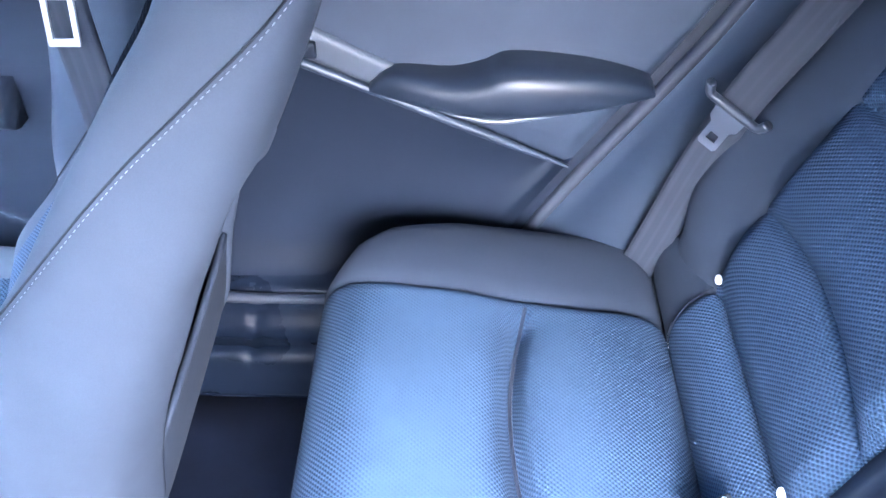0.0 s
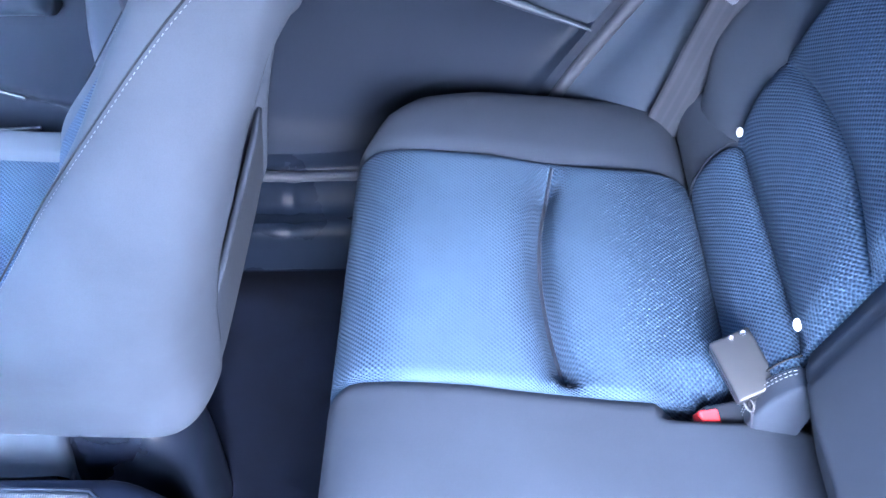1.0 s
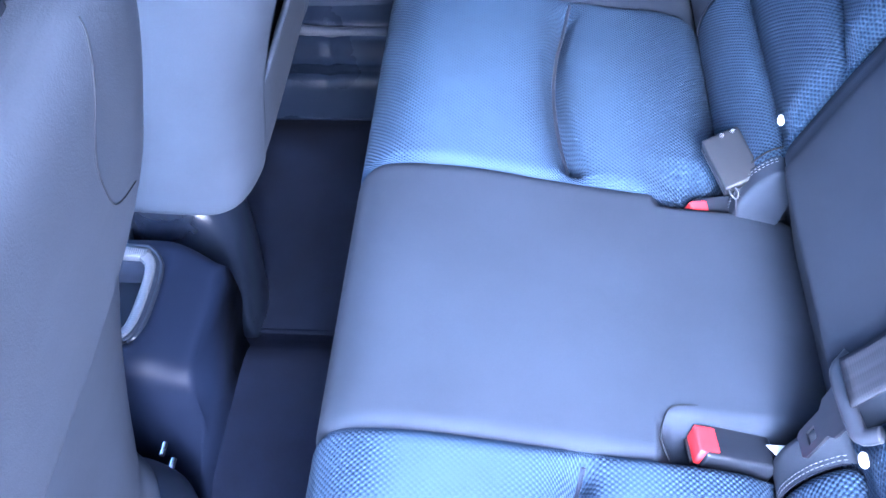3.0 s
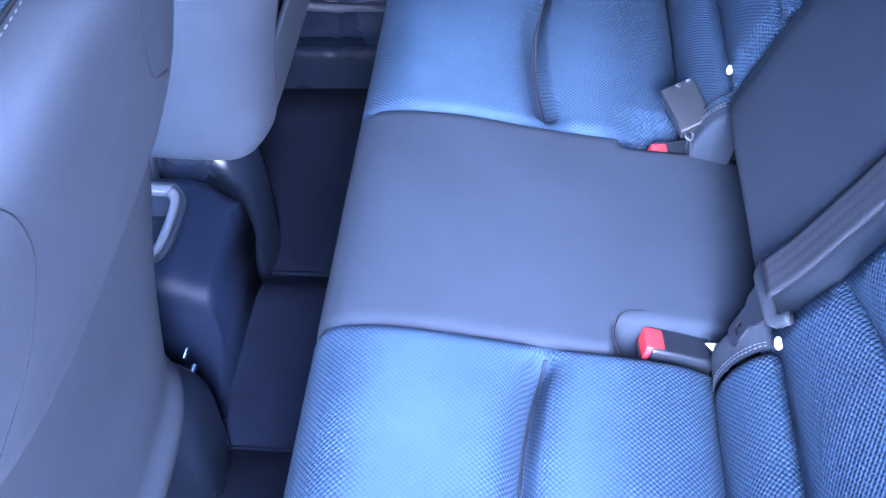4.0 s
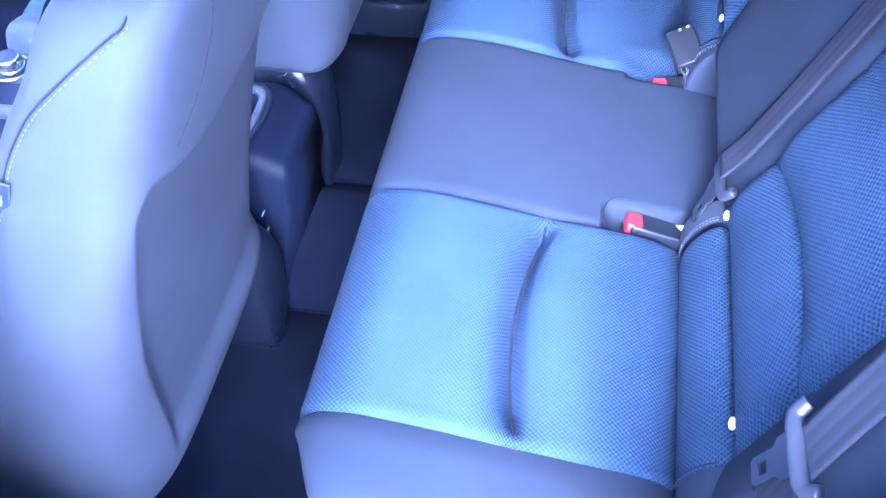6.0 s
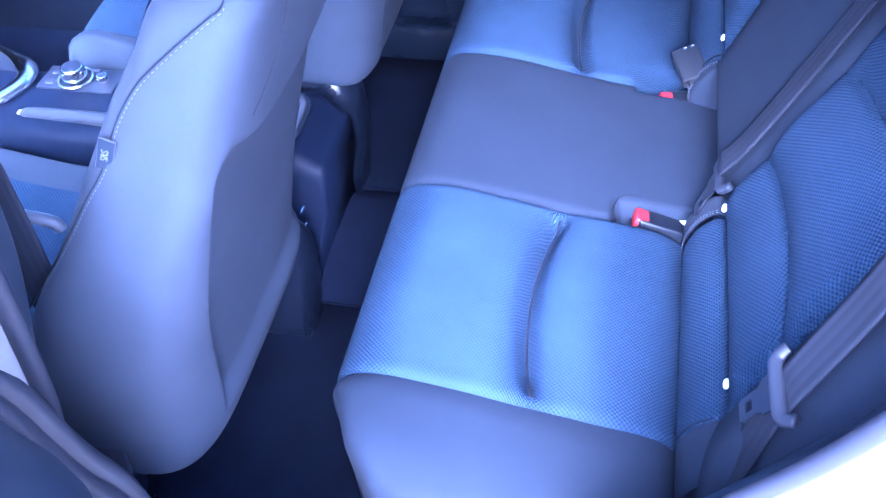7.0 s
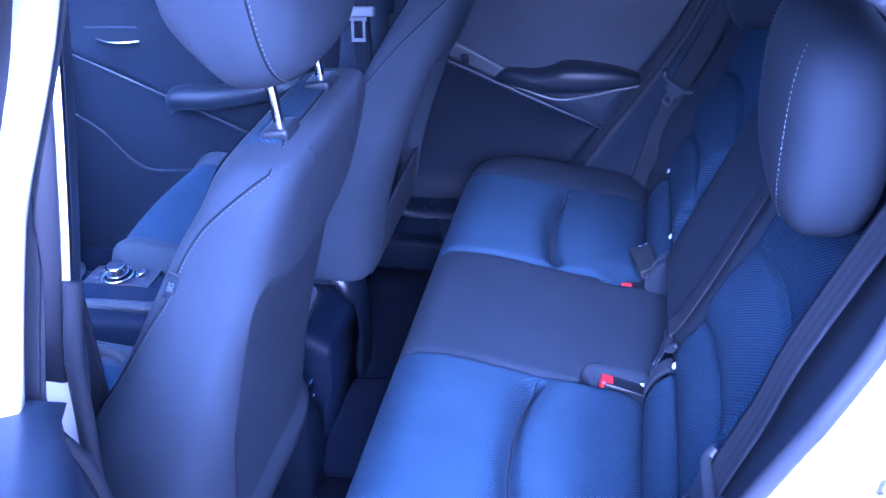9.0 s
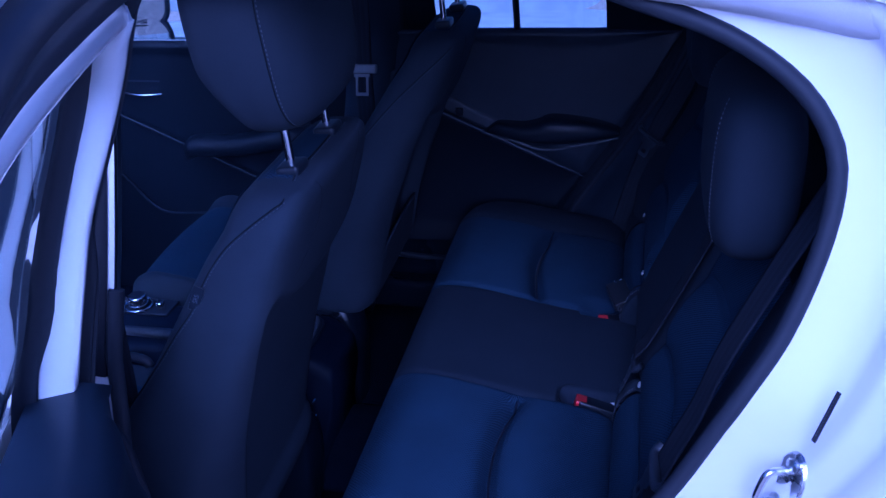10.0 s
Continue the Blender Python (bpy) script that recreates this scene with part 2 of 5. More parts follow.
def strap(name, path, across, width, thick=0.0016):
    """A flat belt along a path; across: its direction over the width at each point."""
    path, across = np.asarray(path, float), np.broadcast_to(np.asarray(across, float), (len(path), 3))
    tan = np.gradient(path, axis=0)
    rows = []
    for p, c, t in zip(path, across, tan):
        c = c / np.linalg.norm(c)
        n = np.cross(t, c)
        n /= np.linalg.norm(n)
        ring = [p + c * width * k + n * thick * (1 - 0.5 * (abs(k) > 0.45)) for k in np.linspace(-0.5, 0.5, 9)]
        ring += [p + c * width * k - n * thick for k in np.linspace(0.5, -0.5, 9)]
        rows.append(ring)
    return grid(name, rows, closed_v=True, caps=True)


def box(size, at=(0, 0, 0), bevel=0.004, segments=3, turn=None):
    """A bevelled block as a bmesh."""
    bm = bmesh.new()
    bmesh.ops.create_cube(bm, size=1.0)
    for v in bm.verts:
        v.co = Vector((v.co.x * size[0], v.co.y * size[1], v.co.z * size[2]))
    if bevel:
        bmesh.ops.bevel(bm, geom=bm.edges[:], offset=bevel, segments=segments, profile=0.6, affect="EDGES")
    if turn is not None:
        bm.transform(turn)
    bm.transform(Matrix.Translation(at))
    return bm


def lathe(profile, around=28, m=None):
    """A turned body: profile of (radius, height), open at neither end."""
    bm = bmesh.new()
    rings = [[bm.verts.new((r * math.cos(w), r * math.sin(w), h)) for w in np.linspace(0, 2 * math.pi, around, endpoint=False)] for r, h in profile]
    for a, b in zip(rings, rings[1:]):
        for k in range(around):
            bm.faces.new((a[k], a[(k + 1) % around], b[(k + 1) % around], b[k]))
    bm.faces.new(rings[0][::-1]), bm.faces.new(rings[-1])
    if m is not None:
        bm.transform(m)
    return bm


def smoothstep(a, b, x):
    t = np.clip((np.asarray(x, float) - a) / (b - a), 0, 1)
    return t * t * (3 - 2 * t)


def bell(x, width):
    return np.exp(-((np.asarray(x, float) / width) ** 2))


def dashes(curve, size, gap):
    """Stitches along a curve, each a small rounded grain, in one mesh."""
    curve = np.asarray(curve, float)
    along = np.r_[0, np.cumsum(np.linalg.norm(np.diff(curve, axis=0), axis=1))]
    verts, faces = [], []
    for a in np.arange(0, along[-1] - size[0], gap):
        ends = [np.array([np.interp(a + size[0] * w, along, curve[:, k]) for k in range(3)]) for w in (0, 0.25, 0.75, 1)]
        t = ends[3] - ends[0]
        t /= np.linalg.norm(t)
        p = np.cross(t, (0, 0, 1.0) if abs(t[2]) < 0.99 else (0, 1.0, 0))
        p /= np.linalg.norm(p)
        q = np.cross(t, p)
        base = len(verts)
        for e, k in zip(ends, (0.35, 1, 1, 0.35)):
            verts += [e + size[1] * k * (math.cos(w) * p + math.sin(w) * q) for w in (0.79, 2.36, 3.93, 5.50)]
        for r in range(3):
            faces += [(base + 4 * r + k, base + 4 * r + (k + 1) % 4, base + 4 * r + 4 + (k + 1) % 4, base + 4 * r + 4 + k) for k in range(4)]
    return mesh_of("stitching", verts, faces)


# ---- the car's side: one door opening, used on both sides ----
def half_width(z):
    """How far the door openings stand from the car's middle: upright to the waist, then leaning in."""
    return 0.725 - 0.125 * np.clip((np.asarray(z, float) - 0.95) / 0.42, 0, 1.4)


OPENING = catmull([
    (0.57, 1.362), (0.658, 1.330), (0.725, 1.286), (0.762, 1.240), (0.776, 1.192), (0.768, 1.122), (0.737, 1.026), (0.688, 0.935),
    (0.632, 0.815), (0.56, 0.70), (0.475, 0.575), (0.415, 0.48), (0.375, 0.40), (0.34, 0.34), (0.29, 0.303), (0.15, 0.295),
    (-0.05, 0.295), (-0.12, 0.315), (-0.145, 0.37), (-0.135, 0.58), (-0.092, 0.75), (-0.055, 1.0), (-0.036, 1.25), (-0.034, 1.37), (-0.020, 1.415),
    (0.03, 1.432), (0.20, 1.438), (0.42, 1.410)], 150, closed=True)

def outwards(line):
    """Unit directions pointing out of a closed outline."""
    t = np.roll(line, -1, 0) - np.roll(line, 1, 0)
    t /= np.linalg.norm(t, axis=1)[:, None]
    n = np.stack([-t[:, 1], t[:, 0]], 1)
    return -n if (n * (line - line.mean(0))).sum() < 0 else n



def inset(out, line=OPENING):
    """The outline moved outwards or, where out is negative, inwards without folding over in its corners."""
    c = line + outwards(line) * out
    if out < -0.02:
        near = np.linalg.norm(c[:, None] - line[None], axis=2).min(1)
        good = np.where(near > 0.97 * -out)[0]
        c = c[[good[np.argmin(np.minimum((good - k) % len(c), (k - good) % len(c)))] for k in range(len(c))]]
    return c


def rim(out, aside, line=OPENING):
    """The opening's outline, moved outwards in its own plane and sideways; as x, half width, z."""
    c = inset(out, line)
    return np.stack([c[:, 0], half_width(c[:, 1]) + aside, c[:, 1]], 1)


def edge_x(z, out=0.0, rear=True, line=OPENING):
    """Where the outline stands at a height, on its rear or front side."""
    c = inset(out, line)
    best = []
    for a, b in zip(c, np.roll(c, -1, 0)):
        if (a[1] - z) * (b[1] - z) <= 0 and a[1] != b[1]:
            best.append(a[0] + (z - a[1]) / (b[1] - a[1]) * (b[0] - a[0]))
    if not best:
        return 0.3
    return max(best) if rear else min(best)


def sided(pts, s):
    """Points with a half width instead of y, laid on the car's side s (-1 or 1)."""
    return np.asarray(pts, float) * (1, s, 1)


ground = tagged(part("ground", grid("ground", [[(x, y, -0.06) for y in np.linspace(-1500, 1500, 3)] for x in np.linspace(-1500, 1500, 3)]), CONCRETE),
                "pale grey concrete ground around the car", "ground", kind="structure")

# floor pan with the middle hump
FLOOR = catmull([(-0.66, 0.18), (-0.40, 0.178), (-0.20, 0.180), (-0.155, 0.19), (-0.115, 0.226), (-0.07, 0.243), (0.07, 0.243), (0.115, 0.226),
                 (0.155, 0.19), (0.20, 0.180), (0.40, 0.178), (0.66, 0.18)], 60)
tagged(part("floor", grid("floor", [[(x, y, z) for y, z in FLOOR] for x in np.linspace(-1.65, 0.75, 46)]), CARPET),
       "dark grey carpeted car floor with a raised middle hump", "floor", kind="structure")
tagged(part("floor_pan", box((2.4, 1.3, 0.05), (-0.2, 0, 0.12), 0.01), RUBBER), "dark underside of the car floor", "floor", kind="structure")

SILL_LINE = catmull([(0.612, 0.172), (0.622, 0.225), (0.632, 0.262), (0.646, 0.276), (0.668, 0.274), (0.684, 0.277), (0.700, 0.292), (0.716, 0.303),
                     (0.730, 0.305), (0.742, 0.312), (0.746, 0.36), (0.750, 0.42)], 44)
for s, side in ((1, "right"), (-1, "left")):
    tagged(part(f"sill_{side}", grid("sill", [[(x, s * y, z - 0.004 * bell(x + 0.03, 0.01)) for y, z in SILL_LINE] for x in np.linspace(-0.40, 0.42, 100)]), SILL),
           "dark stepped plastic door sill trim with shiny ridges", "sill", kind="structure")

# roof, pillars, glass
ROOF_X = [(-0.62, 1.36), (-0.40, 1.415), (0.0, 1.46), (0.4, 1.455), (0.75, 1.405), (1.0, 1.31)]
roof_line = catmull(ROOF_X, 30)
tagged(part("ceiling", grid("ceiling", [[(x, w * 0.60, z - 0.05 * abs(w) ** 4) for w in np.linspace(-1, 1, 30)] for x, z in roof_line]), HEAD),
       "light grey cloth headliner", "ceiling", kind="structure")
tagged(part("roof", grid("roof", [[(x, w * 0.66, z + 0.035 - 0.07 * abs(w) ** 4) for w in np.linspace(-1, 1, 30)] for x, z in roof_line]), WHITE),
       "white painted car roof", "roof", kind="structure")


def pane(name, pts, parent=None, label="clear car window glass"):
    ob = part(name, grid(name, pts), GLASS, parent, label)
    ob.visible_shadow = False
    solid = ob.modifiers.new("thickness", "SOLIDIFY")
    solid.thickness = 0.004
    return ob


for s, side in ((1, "right"), (-1, "left")):
    for inner, mat, gap, name, label in ((True, TRIM_SOFT, -0.045, "pillar_trim", "dark padded plastic trim of the middle door pillar"),
                                         (False, GLOSS, 0.096, "pillar_skin", "glossy black cover of the middle door pillar")):
        rows = []
        for z in np.linspace(0.325, 1.37, 40):
            x1, hw = edge_x(min(z, 1.38), 0.0, rear=False) + (0.012 if inner else -0.040), half_width(z)
            if inner and s < 0:
                deep = 0.030 + 0.050 * float(smoothstep(0.62, 0.92, z))
                rows.append([(x1 - 0.004 - 0.15 * w, s * (hw - 0.004 - deep * float(smoothstep(-0.02, 0.30, w)) + 0.05 * float(smoothstep(0.45, 1.0, w))), z) for w in np.r_[np.linspace(0, 0.4, 14), np.linspace(0.5, 1, 6)]])
            else:
                rows.append([(x1 - 0.15 * w, s * (hw + gap + (0.03 * (2 * w - 1) ** 4 if inner else 0)), z) for w in np.linspace(0, 1, 12)])
        tagged(part(f"{name}_{side}", grid(name, rows), mat), label, "pillar", kind="structure")
    # rear side trim between the opening and the back seat
    rows = []
    for z in np.linspace(0.30, 1.36, 50):
        x0, hw = edge_x(min(z, 1.34), 0.0), half_width(z)
        rows.append([(x0 - 0.006 + (1.05 - x0) * w, s * (hw - 0.008 - 0.034 * smoothstep(0, 0.08, w) - 0.03 * smoothstep(0.05, 0.16, w)), z) for w in np.r_[np.linspace(0, 0.2, 12), np.linspace(0.25, 1, 8)]])
    tagged(part(f"side_trim_{side}", grid("side_trim", rows), TRIM_MID), "dark grey padded side trim beside the back seat", "trim", kind="structure")
    # opening seal and painted jamb
    seal = sided(rim(-0.010, 0.002), s)
    if s < 0:  # pulled off the flange beside the front seat's belt
        bare = [k for k in range(150) if OPENING[k][0] < 0.0 and 1.045 < OPENING[k][1] < 1.40]
        seal = np.roll(seal, -(max(bare) + 1), 0)[: 150 - len(bare)]
    tagged(part(f"opening_seal_{side}", tube("opening_seal", seal, 0.0100, 10, closed=s > 0), RUBBER),
           "dark rubber seal round the rear door opening", "door seal", kind="structure")
    steps = [(-0.006, 0.0), (0.004, 0.001), (0.022, 0.003), (0.040, 0.008), (0.062, 0.014), (0.070, 0.022), (0.074, 0.036), (0.082, 0.045), (0.100, 0.052), (0.106, 0.062), (0.110, 0.080), (0.122, 0.088)]
    jamb = np.array([sided(rim(o, a), s) for o, a in steps])
    tagged(part(f"door_jamb_{side}", grid("door_jamb", jamb, closed_v=True), WHITE), "white painted stepped door jamb", "door jamb", kind="structure")
    if s < 0:
        # black rubber over the middle pillar's flange; a narrow painted strip stays bare beside the opening's seal
        front = [k for k in range(150) if OPENING[k][0] < 0.0 and 0.90 < OPENING[k][1] < 1.37]
        cover = [(0.0015, 0.0030), (0.0040, 0.0065), (0.024, 0.0085), (0.042, 0.0135), (0.062, 0.0195), (0.072, 0.027), (0.080, 0.048)]
        tagged(part("pillar_seal_left", grid("pillar_seal", [sided(rim(o, a), s)[front] for o, a in cover]), BLACK_RUBBER), "black rubber strip on the middle door pillar", "door seal", kind="structure")
    # quarter panel behind the opening
    back = [k for k in range(150) if OPENING[k][0] > 0.30 and OPENING[k][1] > 0.30]
    outer = sided(rim(0.122, 0.088), s)
    order = sorted(back, key=lambda k: -OPENING[k][1])
    edge = [outer[k] for k in order]
    edge = [p for p, q in zip(edge, edge[1:]) if p[2] > q[2] + 1e-4]
    rows = [[(p[0] + (1.9 - p[0]) * w, p[1] + s * (0.03 * smoothstep(0, 0.3, w) - 0.10 * smoothstep(0.5, 1, w)), p[2] - 0.10 * w * (p[2] > 1.0) * (p[2] - 1.0) / 0.4) for w in np.linspace(0, 1, 12) ** 1.5] for p in edge]
    tagged(part(f"quarter_panel_{side}", grid("quarter_panel", rows), WHITE), "white painted rear quarter panel", "car body", kind="structure")
    tagged(part(f"rocker_{side}", grid("rocker", [[(x, s * (0.80 + 0.03 * math.sin(math.pi * w)), 0.02 + 0.22 * w) for w in np.linspace(0, 1, 8)] for x in np.linspace(-1.2, 0.5, 6)]), WHITE),
           "white painted rocker panel under the doors", "car body", kind="structure")

# firewall, dashboard, windscreen, parcel shelf, rear window
dash = catmull([(-1.62, 0.10), (-1.52, 0.30), (-1.30, 0.62), (-1.02, 0.78), (-1.00, 0.88), (-1.06, 0.94), (-1.30, 0.97), (-1.5, 0.95)], 30)
tagged(part("dashboard", grid("dashboard", [[(x, y, z) for y in np.linspace(-0.72, 0.72, 12)] for x, z in dash]), TRIM), "dark moulded dashboard", "dashboard", kind="structure")
shelf = catmull([(0.76, 1.00), (0.82, 1.035), (0.95, 1.04), (1.30, 1.03), (1.36, 1.0)], 16)
tagged(part("parcel_shelf", grid("parcel_shelf", [[(x, y, z) for y in np.linspace(-0.68, 0.68, 8)] for x, z in shelf]), TRIM), "dark parcel shelf behind the back seat", "shelf", kind="structure")
tagged(part("boot_wall", box((0.03, 1.36, 0.9), (1.02, 0, 0.58), 0.01), TRIM), "dark boot wall behind the back seat", "wall", kind="structure")
tagged(pane("windscreen", [[(-1.42 + 0.80 * w, y * (0.70 - 0.12 * w), 0.95 + 0.385 * w) for y in np.linspace(-1, 1, 6)] for w in np.linspace(0, 1, 6)]), "clear windscreen glass", "windscreen", kind="structure")
tagged(pane("rear_window", [[(1.40 - 0.40 * w, y * (0.62 - 0.04 * w), 1.03 + 0.26 * w) for y in np.linspace(-1, 1, 6)] for w in np.linspace(0, 1, 6)]), "clear rear window glass", "window", kind="structure")
for s, side in ((1, "right"), (-1, "left")):
    tagged(part(f"windscreen_pillar_{side}", tube("windscreen_pillar", [(-1.44 + 0.85 * w, s * (0.72 - 0.115 * w), 0.95 + 0.39 * w) for w in np.linspace(0, 1, 8)], 0.04, 10, flat=0.6), TRIM),
           "dark windscreen pillar trim", "pillar", kind="structure")
    tagged(part(f"roof_rail_{side}", tube("roof_rail", [(x, s * 0.615, z - 0.045) for x, z in roof_line], 0.035, 10), HEAD), "grey cloth roof rail trim", "trim", kind="structure")

for s, side in ((1, "right"), (-1, "left")):
    tagged(part(f"kick_panel_{side}", box((0.50, 0.03, 0.92), (-1.50, s * 0.745, 0.52), 0.01), TRIM), "dark footwell side trim ahead of the door", "trim", kind="structure")

# plain body panels that close the car at both ends
for name, label, line in (("bonnet", "white painted bonnet ahead of the windscreen", [(-1.42, 0.95), (-1.7, 0.90), (-2.05, 0.80), (-2.22, 0.62), (-2.24, 0.22)]),
                          ("boot_lid", "white painted boot lid behind the rear window", [(1.38, 1.02), (1.62, 0.99), (1.80, 0.90), (1.86, 0.60), (1.84, 0.22)])):
    line = catmull(line, 24)
    tagged(part(name, grid(name, [[(x, w * 0.80, z - 0.05 * abs(w) ** 5) for w in np.linspace(-1, 1, 16)] for x, z in line]), WHITE), label, "car body", kind="structure")
for s, side in ((1, "right"), (-1, "left")):
    tagged(part(f"front_wing_{side}", grid("front_wing", [[(x, s * (0.80 + 0.02 * math.sin(math.pi * w)), 0.20 + (top - 0.20) * w) for w in np.linspace(0, 1, 10)] for x, top in catmull([(-2.22, 0.58), (-2.05, 0.76), (-1.7, 0.86), (-1.42, 0.91), (-1.18, 0.95)], 16)]), WHITE), "white painted front wing", "car body", kind="structure")

# beyond the far windows: a long pale wall
tagged(part("backdrop", box((30, 0.2, 1.3), (0, 5.5, 0.55), 0.02), WALLPAINT), "pale painted yard wall behind the car", "wall", kind="structure")

# ---- the back seat ----
CUSHION = catmull([(0.175, 0.235), (0.130, 0.33), (0.113, 0.43), (0.116, 0.495), (0.134, 0.535), (0.180, 0.553), (0.27, 0.543), (0.36, 0.524),
                   (0.45, 0.507), (0.506, 0.498), (0.536, 0.486), (0.554, 0.466), (0.562, 0.440)], 400)
BOLSTER_EDGE = [(0.10, 0.522), (0.118, 0.53), (0.133, 0.553), (0.157, 0.607), (0.2, 0.652), (0.278, 0.683), (0.374, 0.700), (0.462, 0.704), (0.53, 0.698), (0.577, 0.680), (0.60, 0.668)]
IN, OUT = 0.170, 0.520   # the blue panels' inner and outer seams


def cushion_point(k, y):
    """A point of the cushion's cover: place k along its profile, y across the car."""
    x, z = CUSHION[k]
    a = abs(y)
    top = float(smoothstep(0.12, 0.18, x)) * float(smoothstep(0.30, 0.45, z))
    if IN < a < OUT:
        w = (a - 0.345) / 0.175
        z += 0.007 * (1 - w * w) * top
        line = 0.376 - 0.027 * (1 - w * w)
        near = float(smoothstep(0.0, 0.060, OUT - a)) * float(smoothstep(0.0, 0.030, a - IN))
        z -= (0.027 * bell(x - line, 0.0115) + 0.009 * bell(x - line + 0.003, 0.024)) * top * near
        z += 0.004 * bell(x - line - 0.10, 0.06) * top
    if a <= IN:
        z += (0.004 * (1 - (a / IN) ** 2) - 0.002) * top
        if y < 0 and x > 0.42:  # the cut-away for the buckle
            z -= 0.040 * float(smoothstep(0.440, 0.462, x)) * float(smoothstep(-0.120, -0.138, y))
        if y > 0 and x > 0.45:
            z -= 0.034 * float(smoothstep(0.458, 0.484, x)) * float(smoothstep(0.146, 0.156, y))
        x += 0.078 * float(smoothstep(0.46, 0.562, x))
    if y > 0 and IN < a < 0.22:
        z -= 0.022 * float(smoothstep(0.440, 0.500, x)) * float(smoothstep(0.225, 0.180, a))
    z += 0.0006 * (math.sin(31 * x + 1.7 + 6 * y) * math.sin(27 * y + 0.6) + 0.6 * math.sin(58 * x - 41 * y)) * top
    for seam in (IN, OUT):
        dip = 0.006 * float(bell(a - seam, 0.0055))
        z -= dip * max(top, 0.0)
        x += dip * (1 - top)
    return x, y, z


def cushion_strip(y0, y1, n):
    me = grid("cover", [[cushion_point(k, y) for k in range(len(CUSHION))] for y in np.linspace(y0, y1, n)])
    # Painted-light mask: 1 on the flat lit top, 0 at edges and seam.
    lit_flat = me.attributes.new("lit_flat", "FLOAT", "POINT")
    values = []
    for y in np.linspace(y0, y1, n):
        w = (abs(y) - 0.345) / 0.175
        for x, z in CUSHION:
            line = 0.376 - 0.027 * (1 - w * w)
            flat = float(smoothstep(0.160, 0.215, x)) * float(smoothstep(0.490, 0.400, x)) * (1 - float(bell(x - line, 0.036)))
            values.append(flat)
    lit_flat.data.foreach_set("value", values)
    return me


def bolster(s):
    """The rounded outer end of the cushion, from the outer seam to its curved edge and down its side."""
    ex, ey = zip(*BOLSTER_EDGE)
    rows = []
    for k in range(0, len(CUSHION), 5):
        x, z = CUSHION[k]
        reach = float(np.interp(x, ex, ey)) - OUT if z > 0.40 else 0.004
        if k < 140 and z < 0.53:
            reach *= float(smoothstep(0.40, 0.53, z))
        reach = max(reach, 0.003)
        row = [(x, s * OUT, z - 0.006)]
        for w in np.linspace(0.05, 1, 18):
            row.append((x, s * (OUT + reach * math.sin(w * math.pi / 2) ** 0.9), z - 0.004 * float(bell(w * reach, 0.006)) - reach * 0.42 * w**3.2))
        last = row[-1]
        low = min(last[2], 0.30)
        row += [(last[0], last[1] * (1 - 0.03 * w), last[2] + (low - last[2]) * w) for w in (0.15, 0.4, 0.7, 1.0)]
        rows.append(row)
    return grid("bolster", rows)


bench = thing("rear_bench_seat", "blue mesh and dark grey cloth rear bench seat with arched seams", "car seat")
for s in (1, -1):
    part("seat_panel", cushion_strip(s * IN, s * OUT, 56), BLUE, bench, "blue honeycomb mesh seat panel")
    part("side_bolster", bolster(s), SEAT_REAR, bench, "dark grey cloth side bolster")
# Dark tube: the sewn seam, and painted shade for the groove around it.
for s in (1, -1):
    dip = []
    for a in np.linspace(IN + 0.013, OUT - 0.013, 60):
        x = 0.376 - 0.027 * (1 - ((a - 0.345) / 0.175) ** 2)
        k = int(np.argmin(np.abs(CUSHION[100:, 0] - x))) + 100
        dip.append((x, s * a, cushion_point(k, s * a)[2] + 0.0008))
    part("seam", tube("seam", dip, 0.0024, 8), DARKBLUE, bench, "dark blue sewn seam with painted groove shade")
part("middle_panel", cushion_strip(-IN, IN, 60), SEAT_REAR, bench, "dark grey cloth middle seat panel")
part("base", box((0.43, 1.18, 0.22), (0.36, 0, 0.30), 0.02), TRIM, bench, "dark base")

# backrest: v runs up along it from the crease, y across, d stands off forwards
BACK_AT, BACK_TILT = (0.600, 0.580), radians(67.3)


def on_back(v, y, d=0.0):
    return (BACK_AT[0] + v * math.cos(BACK_TILT) - d * math.sin(BACK_TILT), y, BACK_AT[1] + v * math.sin(BACK_TILT) + d * math.cos(BACK_TILT))


def arc_low(a):
    return 0.088 + 0.036 * (1 - ((a - 0.355) / 0.178) ** 2)


def arc_high(a):
    return 0.240 + 0.040 * (1 - ((a - 0.360) / 0.190) ** 2)


def inner_edge(v):
    return 0.178 + 0.008 * np.clip(v / 0.1, -0.2, 1)


def outer_edge(v, s):
    """The blue panel's outer seam; the wider near seat carries its seam farther out."""
    return 0.500 + 0.018 * smoothstep(-0.02, 0.06, v) + 0.03 * np.clip(v, 0, 0.3) if s > 0 else 0.528 - 0.1 * np.clip(v, 0, 0.3)


def back_depth(v, a):
    """How far the blue panel's cover stands forward of the backrest's plane."""
    lo, hi = arc_low(a), arc_high(a)
    d = 0.0
    if v < 0.0:
        d += 0.6 * v
    elif v < lo:
        w = v / lo
        d += 0.016 * max(0.0, 4 * w * (1 - w)) ** 0.7
    elif v < hi:
        w = (v - lo) / (hi - lo)
        d += 0.022 * max(0.0, 4 * w * (1 - w)) ** 0.6 * (1.25 - 0.5 * w) - 0.004
    else:
        w = min(1.0, (v - hi) / 0.22)
        d += 0.014 * max(0.0, math.sin(math.pi * min(1.0, w * 1.0))) ** 0.6 - 0.008
    return d - 0.006 * float(bell(v - lo, 0.004)) - 0.006 * float(bell(v - hi, 0.004))


TOP_V = 0.50


